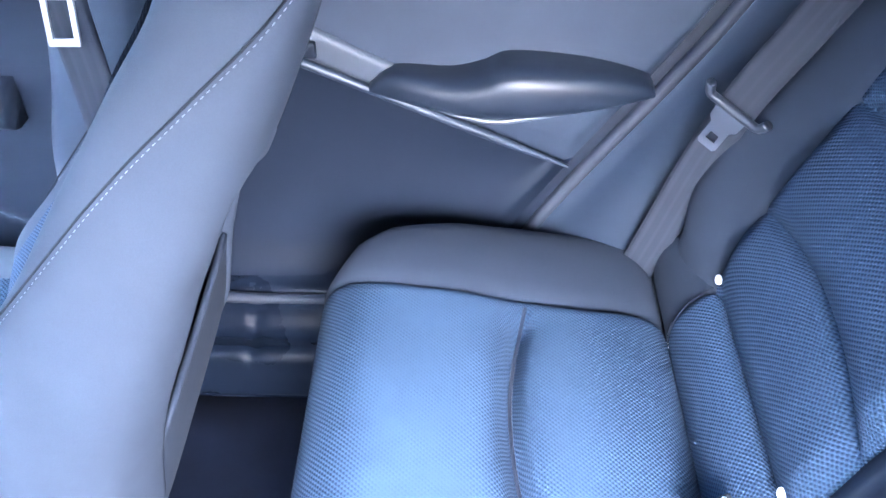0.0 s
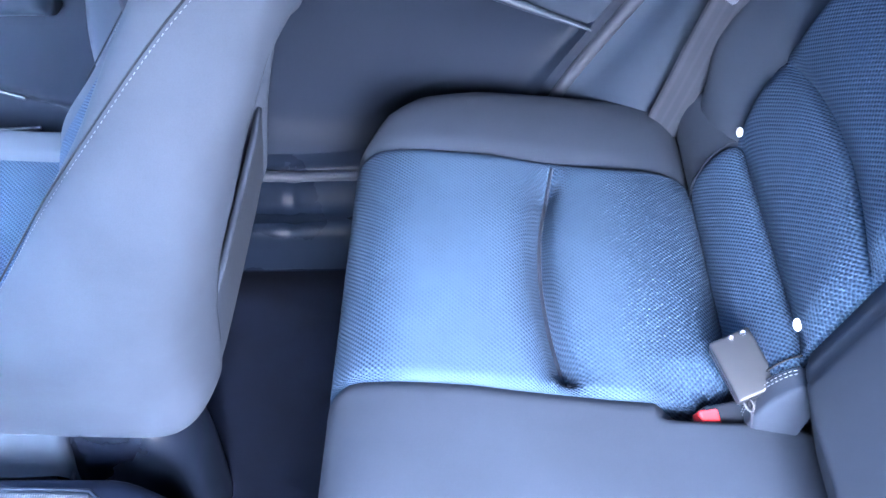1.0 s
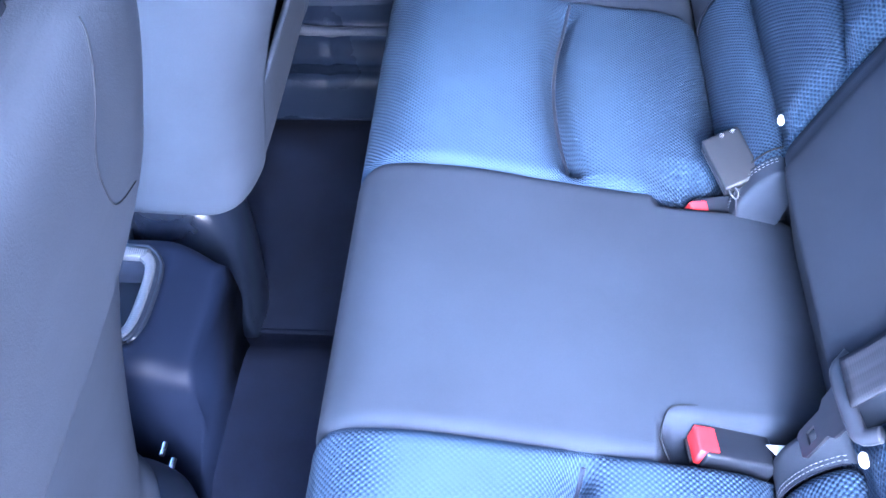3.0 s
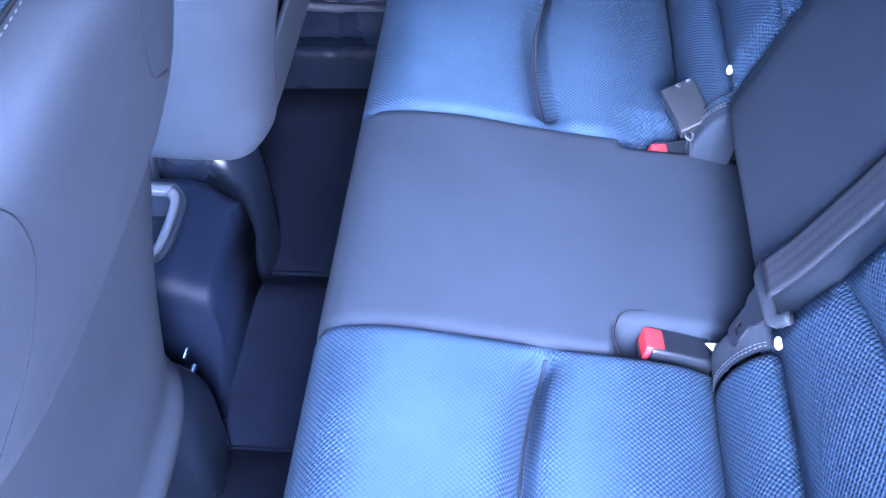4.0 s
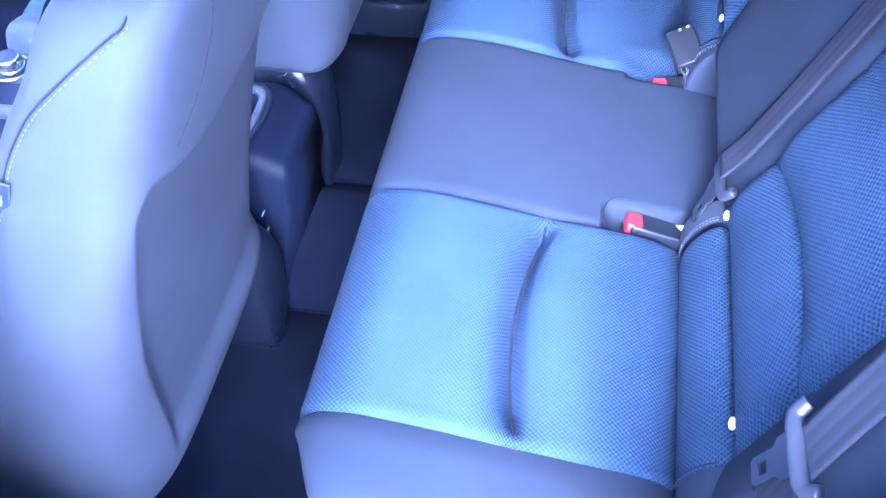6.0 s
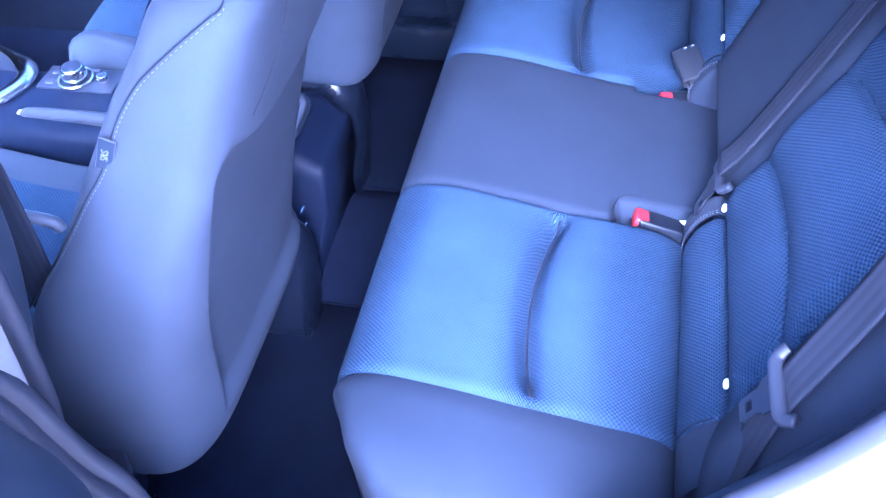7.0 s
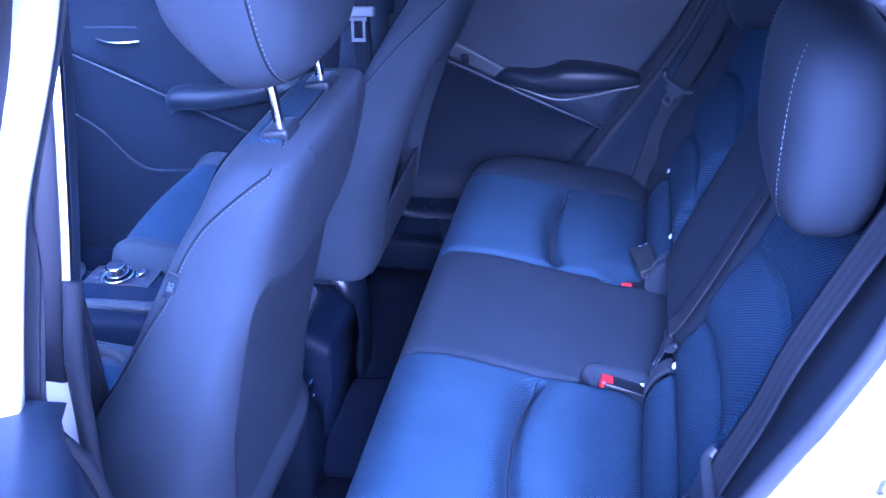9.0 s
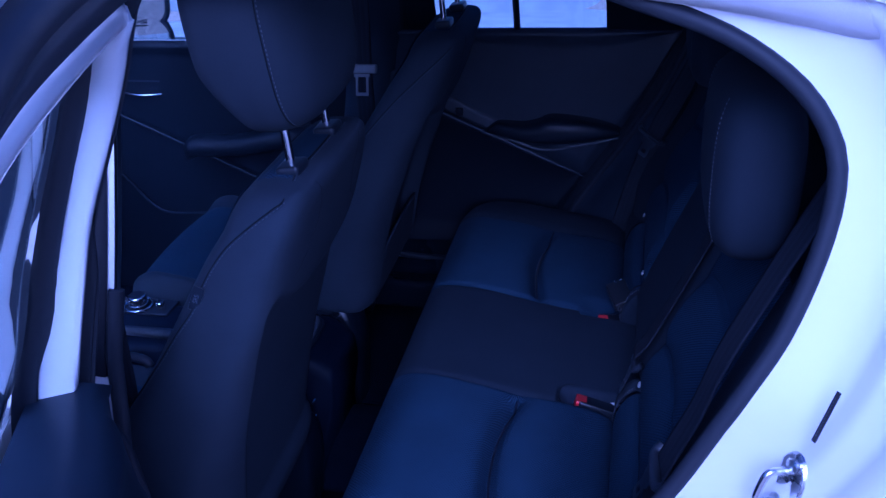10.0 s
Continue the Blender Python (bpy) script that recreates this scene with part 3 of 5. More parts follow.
def back_panel(s):
    rows = []
    for v in np.linspace(-0.045, TOP_V - 0.05, 160):
        y0, y1 = float(inner_edge(v)), float(outer_edge(v, s))
        face = [on_back(v, s * y, back_depth(v, y) * min(1.0, 12 * min(w, 1 - w) + 0.15)) for w, y in ((w, y0 + (y1 - y0) * w) for w in np.linspace(0, 1, 44))]
        rows.append([on_back(v, s * (y0 - 0.012), -0.045), on_back(v, s * (y0 - 0.004), -0.008)] + face + [on_back(v, s * (y1 + 0.004), -0.008), on_back(v, s * (y1 + 0.012), -0.045)])
    return grid("back_panel", rows)


def back_bolster(s):
    rows = []
    for v in np.linspace(-0.10, TOP_V, 60):
        y0 = float(outer_edge(v, s)) - 0.006
        crest = 0.038 * float(smoothstep(-0.10, 0.05, v)) * (1 - 0.6 * float(smoothstep(0.06, 0.26, v))) + 0.004
        row = []
        for w in np.linspace(0, 1, 22):
            lift = crest * math.sin(min(1.0, w * 1.35) * math.pi / 2) - 0.050 * max(0.0, (w - 0.55) / 0.45) ** 2
            row.append(on_back(v, s * (y0 + 0.155 * w - 0.02 * float(smoothstep(0.3, 0.5, v)) * w), lift - 0.004 * float(bell(w, 0.05)) - 0.02 * float(smoothstep(TOP_V - 0.05, TOP_V, v))))
        rows.append(row)
    return grid("back_bolster", rows)


def back_middle():
    rows = []
    for v in np.linspace(-0.125, TOP_V, 100):
        w0 = float(inner_edge(max(v, 0.0))) + 0.004
        bottom = float(smoothstep(-0.125, -0.085, v))
        row = []
        for w in np.linspace(-1, 1, 50):
            d = 0.022 * (1 - abs(w) ** 7) - 0.008 - 0.85 * max(0.0, -0.004 - v) - 0.025 * float(smoothstep(TOP_V - 0.06, TOP_V, v)) ** 2
            d -= 0.003 * float(bell(abs(w) - 0.80, 0.02))
            row.append(on_back(v, w * w0, d))
        row = [on_back(v, -w0 - 0.006, -0.05)] + row + [on_back(v, w0 + 0.006, -0.05)]
        rows.append(row)
    return grid("back_middle", rows)


ROLL = catmull([(0.566, 0.440), (0.553, 0.475), (0.553, 0.508), (0.565, 0.541), (0.582, 0.561), (0.595, 0.566), (0.605, 0.558), (0.610, 0.540)], 22)


def crease_roll(y0, y1, n, ends=True, cap=False):
    rows = []
    if cap:  # rounded shut at its first end
        lean = math.copysign(1, y0)
        rows = [[(0.602 + (x - 0.602) * k, y0 - lean * o, 0.485 + (z - 0.485) * k) for x, z in ROLL] for k, o in ((0.03, 0.007), (0.5, 0.0065), (0.85, 0.005), (0.96, 0.0025))]
    for w in np.linspace(0, 1, n):
        swell = 1.0 if not ends else min(1.0, 0.90 + 4 * min(w, 1 - w))
        mid = np.array((0.600, 0.470))
        rows.append([(mid[0] + (x - mid[0]) * swell, y0 + (y1 - y0) * w, mid[1] + (z - mid[1]) * swell) for x, z in ROLL])
    return grid("crease_roll", rows)


backrest = bench
for s in (1, -1):
    part("back_panel", back_panel(s), BLUE, backrest, "blue honeycomb mesh backrest panel with arched seams")
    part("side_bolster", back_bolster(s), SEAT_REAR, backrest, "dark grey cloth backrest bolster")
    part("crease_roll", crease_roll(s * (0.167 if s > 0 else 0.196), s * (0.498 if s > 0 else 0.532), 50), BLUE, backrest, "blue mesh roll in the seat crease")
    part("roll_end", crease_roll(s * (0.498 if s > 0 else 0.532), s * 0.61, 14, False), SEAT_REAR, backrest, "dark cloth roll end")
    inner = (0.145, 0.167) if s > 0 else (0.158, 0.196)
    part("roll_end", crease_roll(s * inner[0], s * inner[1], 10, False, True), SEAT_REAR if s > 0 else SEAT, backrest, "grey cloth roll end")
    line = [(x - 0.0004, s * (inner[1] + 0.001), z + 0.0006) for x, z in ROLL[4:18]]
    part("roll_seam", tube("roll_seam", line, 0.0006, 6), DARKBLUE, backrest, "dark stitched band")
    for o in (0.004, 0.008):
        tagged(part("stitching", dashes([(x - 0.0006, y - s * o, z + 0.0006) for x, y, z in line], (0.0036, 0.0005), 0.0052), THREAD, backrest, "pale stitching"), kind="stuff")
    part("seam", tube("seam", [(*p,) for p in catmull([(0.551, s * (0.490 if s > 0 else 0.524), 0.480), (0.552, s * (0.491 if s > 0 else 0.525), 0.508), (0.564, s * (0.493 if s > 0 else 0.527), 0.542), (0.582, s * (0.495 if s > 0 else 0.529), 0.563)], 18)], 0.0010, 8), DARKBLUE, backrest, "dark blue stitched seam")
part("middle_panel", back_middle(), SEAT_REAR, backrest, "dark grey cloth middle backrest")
part("support", box((0.04, 1.24, 0.46), (0.665, 0, 0.40), 0.01), TRIM, backrest, "dark support under the backrest")
part("shell", box((0.05, 1.28, 0.62), (0.80, 0, 0.84), 0.01, turn=pose(0, 0, 0, 0, 22, 0)), TRIM, backrest, "dark backrest shell")


def cushion_loaf(name, half, bulge=4.0, rows=20, around=36, lean=0.0):
    """A padded block, squarish in plan and rounded at its ends; half sizes x, y, z."""
    out = []
    for t in np.linspace(-1, 1, rows):
        k = max(0.02, (1 - abs(t) ** bulge)) ** (1 / bulge)
        ring = []
        for w in np.linspace(0, 2 * math.pi, around, endpoint=False):
            c, s = math.cos(w), math.sin(w)
            ring.append((half[0] * k * math.copysign(abs(c) ** 0.6, c) + lean * t, half[1] * (0.25 + 0.75 * k) * math.copysign(abs(s) ** 0.6, s), half[2] * t))
        out.append(ring)
    return grid(name, out, closed_v=True, caps=True)


for y in (-0.355, 0.355):
    rest = thing("rear_headrest", "dark grey cloth rear headrest on the backrest", "headrest", "rear headrests", at=Matrix.Translation(on_back(0.530, y, 0.072)) @ Matrix.Translation((-0.020, 0, 0)))
    part("pad", cushion_loaf("pad", (0.060, 0.150, 0.118), 3.2), SEAT_REAR, rest)
    for side in (-1, 1):
        edge = []
        for t in np.linspace(-0.86, 0.86, 30):
            k = (1 - abs(t) ** 3.2) ** (1 / 3.2)
            y = 0.104 * (0.25 + 0.75 * k)
            edge.append((-0.060 * k * 0.905 - 0.0006, side * y, 0.118 * t))
        tagged(part("stitching", dashes(edge, (0.0036, 0.0005), 0.0062), THREAD, rest, "pale stitching"), kind="stuff")
    for dy in (-0.06, 0.06):
        part("post", tube("post", [(0.10, dy, -0.24), (0.03, dy, -0.05)], 0.006, 10), CHROME, rest, "chrome post")

# ---- front seats ----
# height, front, rear, half width of the backrest
TOP_RINGS = [(1.00, -0.007, 0.131, 0.207), (1.045, 0.028, 0.145, 0.194), (1.075, 0.046, 0.153, 0.176), (1.092, 0.070, 0.151, 0.154), (1.098, 0.095, 0.140, 0.126)]
NEAR_RINGS = [(0.380, -0.250, -0.100, 0.195), (0.388, -0.300, -0.068, 0.226), (0.415, -0.335, -0.040, 0.242), (0.500, -0.335, -0.014, 0.247), (0.60, -0.281, 0.004, 0.262),
              (0.70, -0.205, 0.029, 0.262), (0.78, -0.150, 0.054, 0.256), (0.86, -0.093, 0.079, 0.242), (0.93, -0.052, 0.107, 0.220)] + TOP_RINGS
FAR_RINGS = [(0.448, -0.260, -0.066, 0.220), (0.455, -0.310, -0.042, 0.242), (0.478, -0.335, -0.030, 0.248), (0.520, -0.335, -0.022, 0.250), (0.60, -0.281, -0.008, 0.260),
             (0.70, -0.205, 0.018, 0.260), (0.78, -0.150, 0.046, 0.254), (0.86, -0.093, 0.073, 0.241), (0.93, -0.052, 0.105, 0.220)] + TOP_RINGS
SEAT_Y = 0.396
SHAPE = {"rows": catmull(NEAR_RINGS, 110), "corner": 0.62, "square": 0.0, "open": 0}   # the seat that is being built


def recess_side(z):
    """Half width of the recess in the rear of the backrest."""
    return 0.161 + 0.031 * float(smoothstep(0.50, 0.80, z))


def corner_at(z):
    """How square the backrest's outline is at a height; the one with a pocket is squarer below."""
    return SHAPE["corner"] - SHAPE["square"] * float(smoothstep(0.62, 0.50, z))


def seat_ring(row, w, deep):
    """A point of the backrest's outline at one height: w is 0 at the rear middle, pi/2 at the outer side, pi in front."""
    z, xf, xr, hw = row
    c, s = math.cos(w), math.sin(w)
    x = (xf + xr) / 2 + (xr - xf) / 2 * math.copysign(abs(c) ** corner_at(z), c)
    y = hw * math.copysign(abs(s) ** 0.42, s)
    hollow = 0.06 * max(0.0, -c) ** 3 * (1 - min(1.0, abs(y) / hw) ** 2) * float(smoothstep(1.09, 0.95, z))
    # knee recess in the lower rear: a rounded panel set back from the rest
    qy, qz = (0.30 if y * SHAPE["open"] > 0 else recess_side(z)) - abs(y), 0.902 + 0.052 * min(1.0, abs(y) / 0.17) ** 2 - z
    inside = 0.035 - math.hypot(0.035 - qy, 0.035 - qz) if qy < 0.035 and qz < 0.035 else min(qy, qz)
    dent = deep * float(smoothstep(-0.004, 0.010 + 0.6 * deep, inside)) * float(smoothstep(0.45, 0.50, z))
    return x + hollow - dent * float(smoothstep(0.0, 0.45, c)), y, z


def seat_at(z):
    rows = SHAPE["rows"]
    return [z] + [float(np.interp(z, rows[:, 0], rows[:, k])) for k in (1, 2, 3)]


def side_y(x, z):
    """How far out the backrest's side stands at a place."""
    _, xf, xr, hw = seat_at(z)
    u = min(0.999, abs((x - (xf + xr) / 2) / ((xr - xf) / 2)))
    return hw * (1 - u ** (2 / corner_at(z))) ** (0.42 / 2)


def rear_x(y, z):
    """Where the backrest's rear face stands at a place across and a height."""
    _, xf, xr, hw = seat_at(z)
    c = math.sqrt(max(0.0, 1 - min(0.999, abs(y) / hw) ** (2 / 0.42)))
    return (xf + xr) / 2 + (xr - xf) / 2 * c ** corner_at(z)


def top_z(x, y):
    """Height of the backrest's top over a place."""
    best = 0.9
    for z, xf, xr, hw in SHAPE["rows"]:
        u, v = abs((x - (xf + xr) / 2) / ((xr - xf) / 2)), abs(y) / hw
        if u < 1 and v < 1 and u ** (2 / corner_at(z)) + v ** (2 / 0.42) < 1:
            best = max(best, z)
    return best


def front_seat(s, label, pocket, at, tip=0.0):
    """s: the car's side; the seat's own outer side is towards that side."""
    def world_y(p):
        return (p[0], s * SEAT_Y + p[1], p[2])

    SHAPE["rows"], SHAPE["corner"] = catmull(FAR_RINGS if pocket else NEAR_RINGS, 110), 0.62 if pocket else 0.50
    SHAPE["square"], SHAPE["open"] = (0.33, 0) if pocket else (0.0, -s)
    seat = thing("front_seat", label, "car seat", "front seats", at=Matrix.Translation((at, 0, 0)))
    back = part("backrest", grid("backrest", [[world_y(seat_ring(r, w, 0.044 if pocket else 0.019)) for w in np.linspace(0, 2 * math.pi, 160, endpoint=False)] for r in SHAPE["rows"]], closed_v=True, caps=True), SEAT, seat, "grey cloth backrest")
    # sewn line round the side towards the back, with pale stitches, on both flanks
    path = [(0.126, 1.088), (0.116, 1.082), (0.102, 1.073), (0.082, 1.059), (0.054, 1.036), (0.032, 1.010), (0.016, 0.985), (-0.004, 0.947), (-0.032, 0.910), (-0.062, 0.867), (-0.10, 0.817), (-0.135, 0.776), (-0.20, 0.69), (-0.26, 0.60)]
    if pocket:
        path = [(0.136, 1.078), (0.112, 1.055), (0.075, 1.021), (0.026, 0.972), (-0.028, 0.909), (-0.10, 0.819), (-0.15, 0.75), (-0.22, 0.65), (-0.27, 0.58)]
    for flank in (1, -1):
        over = [] if pocket else [world_y((0.121, flank * 0.098, 1.0985)), world_y((0.124, flank * 0.115, 1.0970))]
        proud = [(x, z, 0.0012 * float(smoothstep(1.00, 1.05, z))) for x, z in catmull(path, 110)]
        line = catmull(over + [world_y((x, flank * (side_y(x, z) + up), z + up)) for x, z, up in proud], 160)
        part("seam", tube("seam", line, 0.0010, 6), DARKTHREAD, back, "dark sewn seam")
        beside = [(x + 0.003, y, z + 0.0008) for x, y, z in over] + [world_y((x + 0.0026, flank * (side_y(x + 0.0026, z - 0.002) + 0.0004 + up), z - 0.002 + up)) for x, z, up in proud]
        tagged(part("stitching", dashes(beside, (0.0034, 0.0004), 0.0058), THREAD, back, "pale stitching"), kind="stuff")
    # blue mesh over the top, sewn to the grey rear cover
    rows = []
    for y in np.linspace(-0.112, 0.112, 40):
        rows.append([world_y((x, y, top_z(x, y) + 0.0022 - 0.004 * float(smoothstep(0.095, 0.112, abs(y))))) for x in np.linspace(0.064, 0.119, 16)])
    part("top_panel", grid("top_panel", rows), BLUE, back, "blue honeycomb mesh over the top")
    line = [world_y((0.1205 - 0.003 * (y / 0.1) ** 2, y, 1.0990)) for y in np.linspace(-0.098, 0.098, 40)]
    part("seam", tube("seam", line, 0.0012, 6), DARKTHREAD, back, "dark sewn seam")
    tagged(part("stitching", dashes([(x + 0.0040, y, z - 0.0002) for x, y, z in line], (0.0034, 0.0005), 0.0058), THREAD, back, "pale stitching"), kind="stuff")
    corner = [(0.098, 1.092), (0.086, 1.073), (0.079, 1.040), (0.088, 1.010), (0.104, 0.985), (0.140, 0.962)]
    for flank in (1, -1):
        line = [world_y((rear_x(y, z) + 0.0002, flank * y, z)) for y, z in catmull(corner, 40)]
        part("corner_seam", tube("corner_seam", line, 0.0004, 6), DARKTHREAD, back, "dark sewn corner seam")
    edge = [world_y((rear_x(recess_side(z) + 0.006, z) - 0.0012, s * (recess_side(z) + 0.004), z)) for z in np.linspace(0.49, 0.74, 40)]
    part("rear_seam", tube("rear_seam", edge, 0.0016, 6), DARKTHREAD, back, "dark seam beside the rear panel")
    if pocket:
        rows = []
        for w in np.linspace(-1, 1, 44):
            y = 0.196 * w
            mouth = 0.600 - 0.03 * abs(w) ** 5
            row = []
            for k in np.linspace(0, 1, 22):
                z = 0.470 + (mouth - 0.470) * k
                row.append(world_y((rear_x(y, z) - 0.004 - 0.004 * k - 0.012 * float(smoothstep(0.82, 1.0, abs(w))), y, z)))
            x, y2, _ = row[-1]
            row += [(x - 0.004, y2, mouth + 0.004), (x - 0.010, y2, mouth - 0.004), (x - 0.012, y2, mouth - 0.06)]
            rows.append(row)
        part("map_pocket", grid("map_pocket", rows), SEAT, back, "grey map pocket with a gaping mouth")
    back.matrix_local = Matrix.Translation((0, 0, 1.0)) @ pose(0, 0, 0, 0, tip, 0) @ Matrix.Translation((0, 0, -1.0))
    # blue mesh on the front of the backrest
    rows = []
    for z in np.linspace(0.50, 1.075, 40):
        _, xf, xr, hw = seat_at(z)
        wide = min(0.155, hw - 0.05)
        row = []
        for y in np.linspace(-wide, wide, 20):
            c = math.sqrt(max(0.0, 1 - (abs(y) / hw) ** (2 / 0.42)))
            row.append(world_y(((xf + xr) / 2 - (xr - xf) / 2 * c**0.62 + 0.06 * c**3 * (1 - (y / hw) ** 2) * float(smoothstep(1.09, 0.95, z)) - 0.004, y, z)))
        rows.append(row)
    part("front_panel", grid("front_panel", rows), BLUE, back, "blue honeycomb mesh front panel")
    # seat cushion
    cx = catmull([(-0.24, 0.36), (-0.23, 0.47), (-0.30, 0.475), (-0.45, 0.488), (-0.56, 0.508), (-0.62, 0.512), (-0.662, 0.48), (-0.66, 0.40), (-0.62, 0.34)], 50)
    for name, y0, y1, mat, lab in (("cushion_panel", -0.19, 0.19, BLUE, "blue mesh seat panel"), ("cushion_bolster", 0.19, 0.268, SEAT, "dark grey cloth bolster"), ("cushion_bolster", -0.268, -0.19, SEAT, "dark grey cloth bolster")):
        rows = []
        for y in np.linspace(y0, y1, 16):
            side = float(smoothstep(0.17, 0.235, abs(y)))
            fall = 0.07 * float(smoothstep(0.225, 0.268, abs(y))) ** 2
            ahead = 0.035 * (1 - (y / 0.30) ** 2)
            rows.append([world_y((x - ahead * float(smoothstep(-0.35, -0.60, x)), y, z + (0.016 * side - fall) * float(smoothstep(0.42, 0.46, z)) - 0.005 * float(bell(abs(y) - 0.19, 0.008)))) for x, z in cx])
        part(name, grid(name, rows), mat, seat, lab)
    part("seat_base", box((0.44, 0.44, 0.16), (-0.46, s * SEAT_Y, 0.35), 0.02), TRIM, seat, "dark seat base")
    for flank in (1, -1):
        hump = catmull([(-0.27, 0.19), (-0.285, 0.36), (-0.25, 0.432), (-0.19, 0.452), (-0.135, 0.448), (-0.102, 0.412), (-0.095, 0.35), (-0.11, 0.19)], 36)
        rows = []
        for w in np.linspace(0, 1, 12):
            k = 0.72 + 0.28 * math.sin(w * math.pi) ** 0.40
            rows.append([(-0.15 + (x + 0.15) * k - (0.10 if flank == s else 0.004 if pocket else -0.055), s * SEAT_Y + flank * (0.150 + 0.100 * w), 0.30 + (z - 0.30) * k * (1.22 if pocket else 1.0)) for x, z in hump])
        part("recliner_cover", grid("recliner_cover", rows, closed_v=True, caps=True), RECLINER, seat, "glossy black recliner cover")
        if flank == s:
            part("hinge_disc", lathe([(0.020, 0), (0.050, 0.002), (0.056, 0.012), (0.052, 0.020), (0.02, 0.024)], 28, Matrix.Translation((-0.19, s * SEAT_Y + flank * 0.262, 0.40)) @ pose(0, 0, 0, -90 * flank, 0, 0)), GLOSS, seat, "glossy black hinge cover")
        part("rail", box((0.50, 0.035, 0.045), (-0.46, s * SEAT_Y + flank * 0.19, 0.215), 0.006), RUBBER, seat, "dark seat rail")
    if not pocket:  # bright bolts on the inner side
        for x, z, r in ((-0.058, 0.436, 0.0030), (-0.060, 0.398, 0.0040)):
            part("bolt", lathe([(0.0005, -0.012), (r, -0.012), (r, 0.002), (r * 0.6, 0.003), (0.0005, 0.003)], 14, Matrix.Translation((x, s * (SEAT_Y - 0.253), z)) @ pose(0, 0, 0, 90 * s, 0, 0)), CHROME, seat, "bright bolt")
    # headrest
    part("headrest", cushion_head(s), SEAT, seat, "grey cloth headrest")
    for flank in (1, -1):
        line = []
        for t in np.linspace(-0.96, 0.96, 50):
            k = max(0.0, 1 - abs(t) ** 3.4) ** (1 / 3.4)
            ahead = min(0.95, (0.046 / (0.016 + 0.064 * k)) ** (1 / 0.7))
            out = (0.05 + 0.118 * k + 0.006 * t) * (1 - ahead**2) ** 0.31
            line.append((0.084 - 0.010 * t + (0.016 + 0.064 * k) * ahead**0.7, s * SEAT_Y + flank * (out + 0.0003), 1.281 + 0.121 * t))
        part("headrest_seam", tube("headrest_seam", line, 0.0010, 6), DARKTHREAD, seat, "dark sewn seam")
        tagged(part("stitching", dashes([(x + 0.0032, y, z) for x, y, z in line], (0.0034, 0.0005), 0.0058), THREAD, seat, "pale stitching"), kind="stuff")
    for dy in (-0.0760, 0.0760):
        post = part("post", tube("post", [(0.1110, s * SEAT_Y + dy, 1.08), (0.103, s * SEAT_Y + dy, 1.21)], 0.0062, 14), CHROME, seat, "chrome headrest post")
        guide = box((0.034, 0.044, 0.016), (0.110, s * SEAT_Y + dy, 1.101), 0.006, turn=pose(0, 0, 0, 0, -6, 0))
        part("collar", guide, GLOSS, post, "glossy black post guide")
    return seat


def cushion_head(s):
    rows = []
    for t in np.linspace(-1, 1, 26):
        k = max(0.0, 1 - abs(t) ** 3.4) ** (1 / 3.4)
        z = 1.281 + 0.121 * t
        ring = []
        for w in np.linspace(0, 2 * math.pi, 48, endpoint=False):
            c, q = math.cos(w), math.sin(w)
            cut = 1 - 0.75 * float(smoothstep(-0.15, -1.0, t)) if c < 0 else 1.0   # the front is cut away below
            x = 0.084 - 0.010 * t + (0.016 + 0.064 * k) * cut * math.copysign(abs(c) ** 0.7, c)
            y = (0.05 + 0.118 * k + 0.006 * t) * math.copysign(abs(q) ** 0.62, q)
            ring.append((x, s * SEAT_Y + y, z))
        rows.append(ring)
    return grid("headrest", rows, closed_v=True, caps=True)


front_seat(1, "grey cloth front seat with a gaping map pocket", True, 0.047, 3.2)
front_seat(-1, "grey cloth front seat with pale stitching and airbag tag", False, 0.0)

# ---- doors ----
REAR_EDGE = sorted([(p[1], p[0]) for p in OPENING if p[0] > 0.29 and p[1] < 1.25], key=lambda q: q[0])
_rz, _rx = np.array(REAR_EDGE).T


def rear_floor(x):
    """Height of the opening's rear edge over a place x (its lower bound)."""
    return float(np.interp(x + 0.050, _rx[: int(np.argmax(_rx))], _rz[: int(np.argmax(_rx))], left=0.0))


def ledge(x):
    return 0.747 - 0.451 * (x - 0.094)


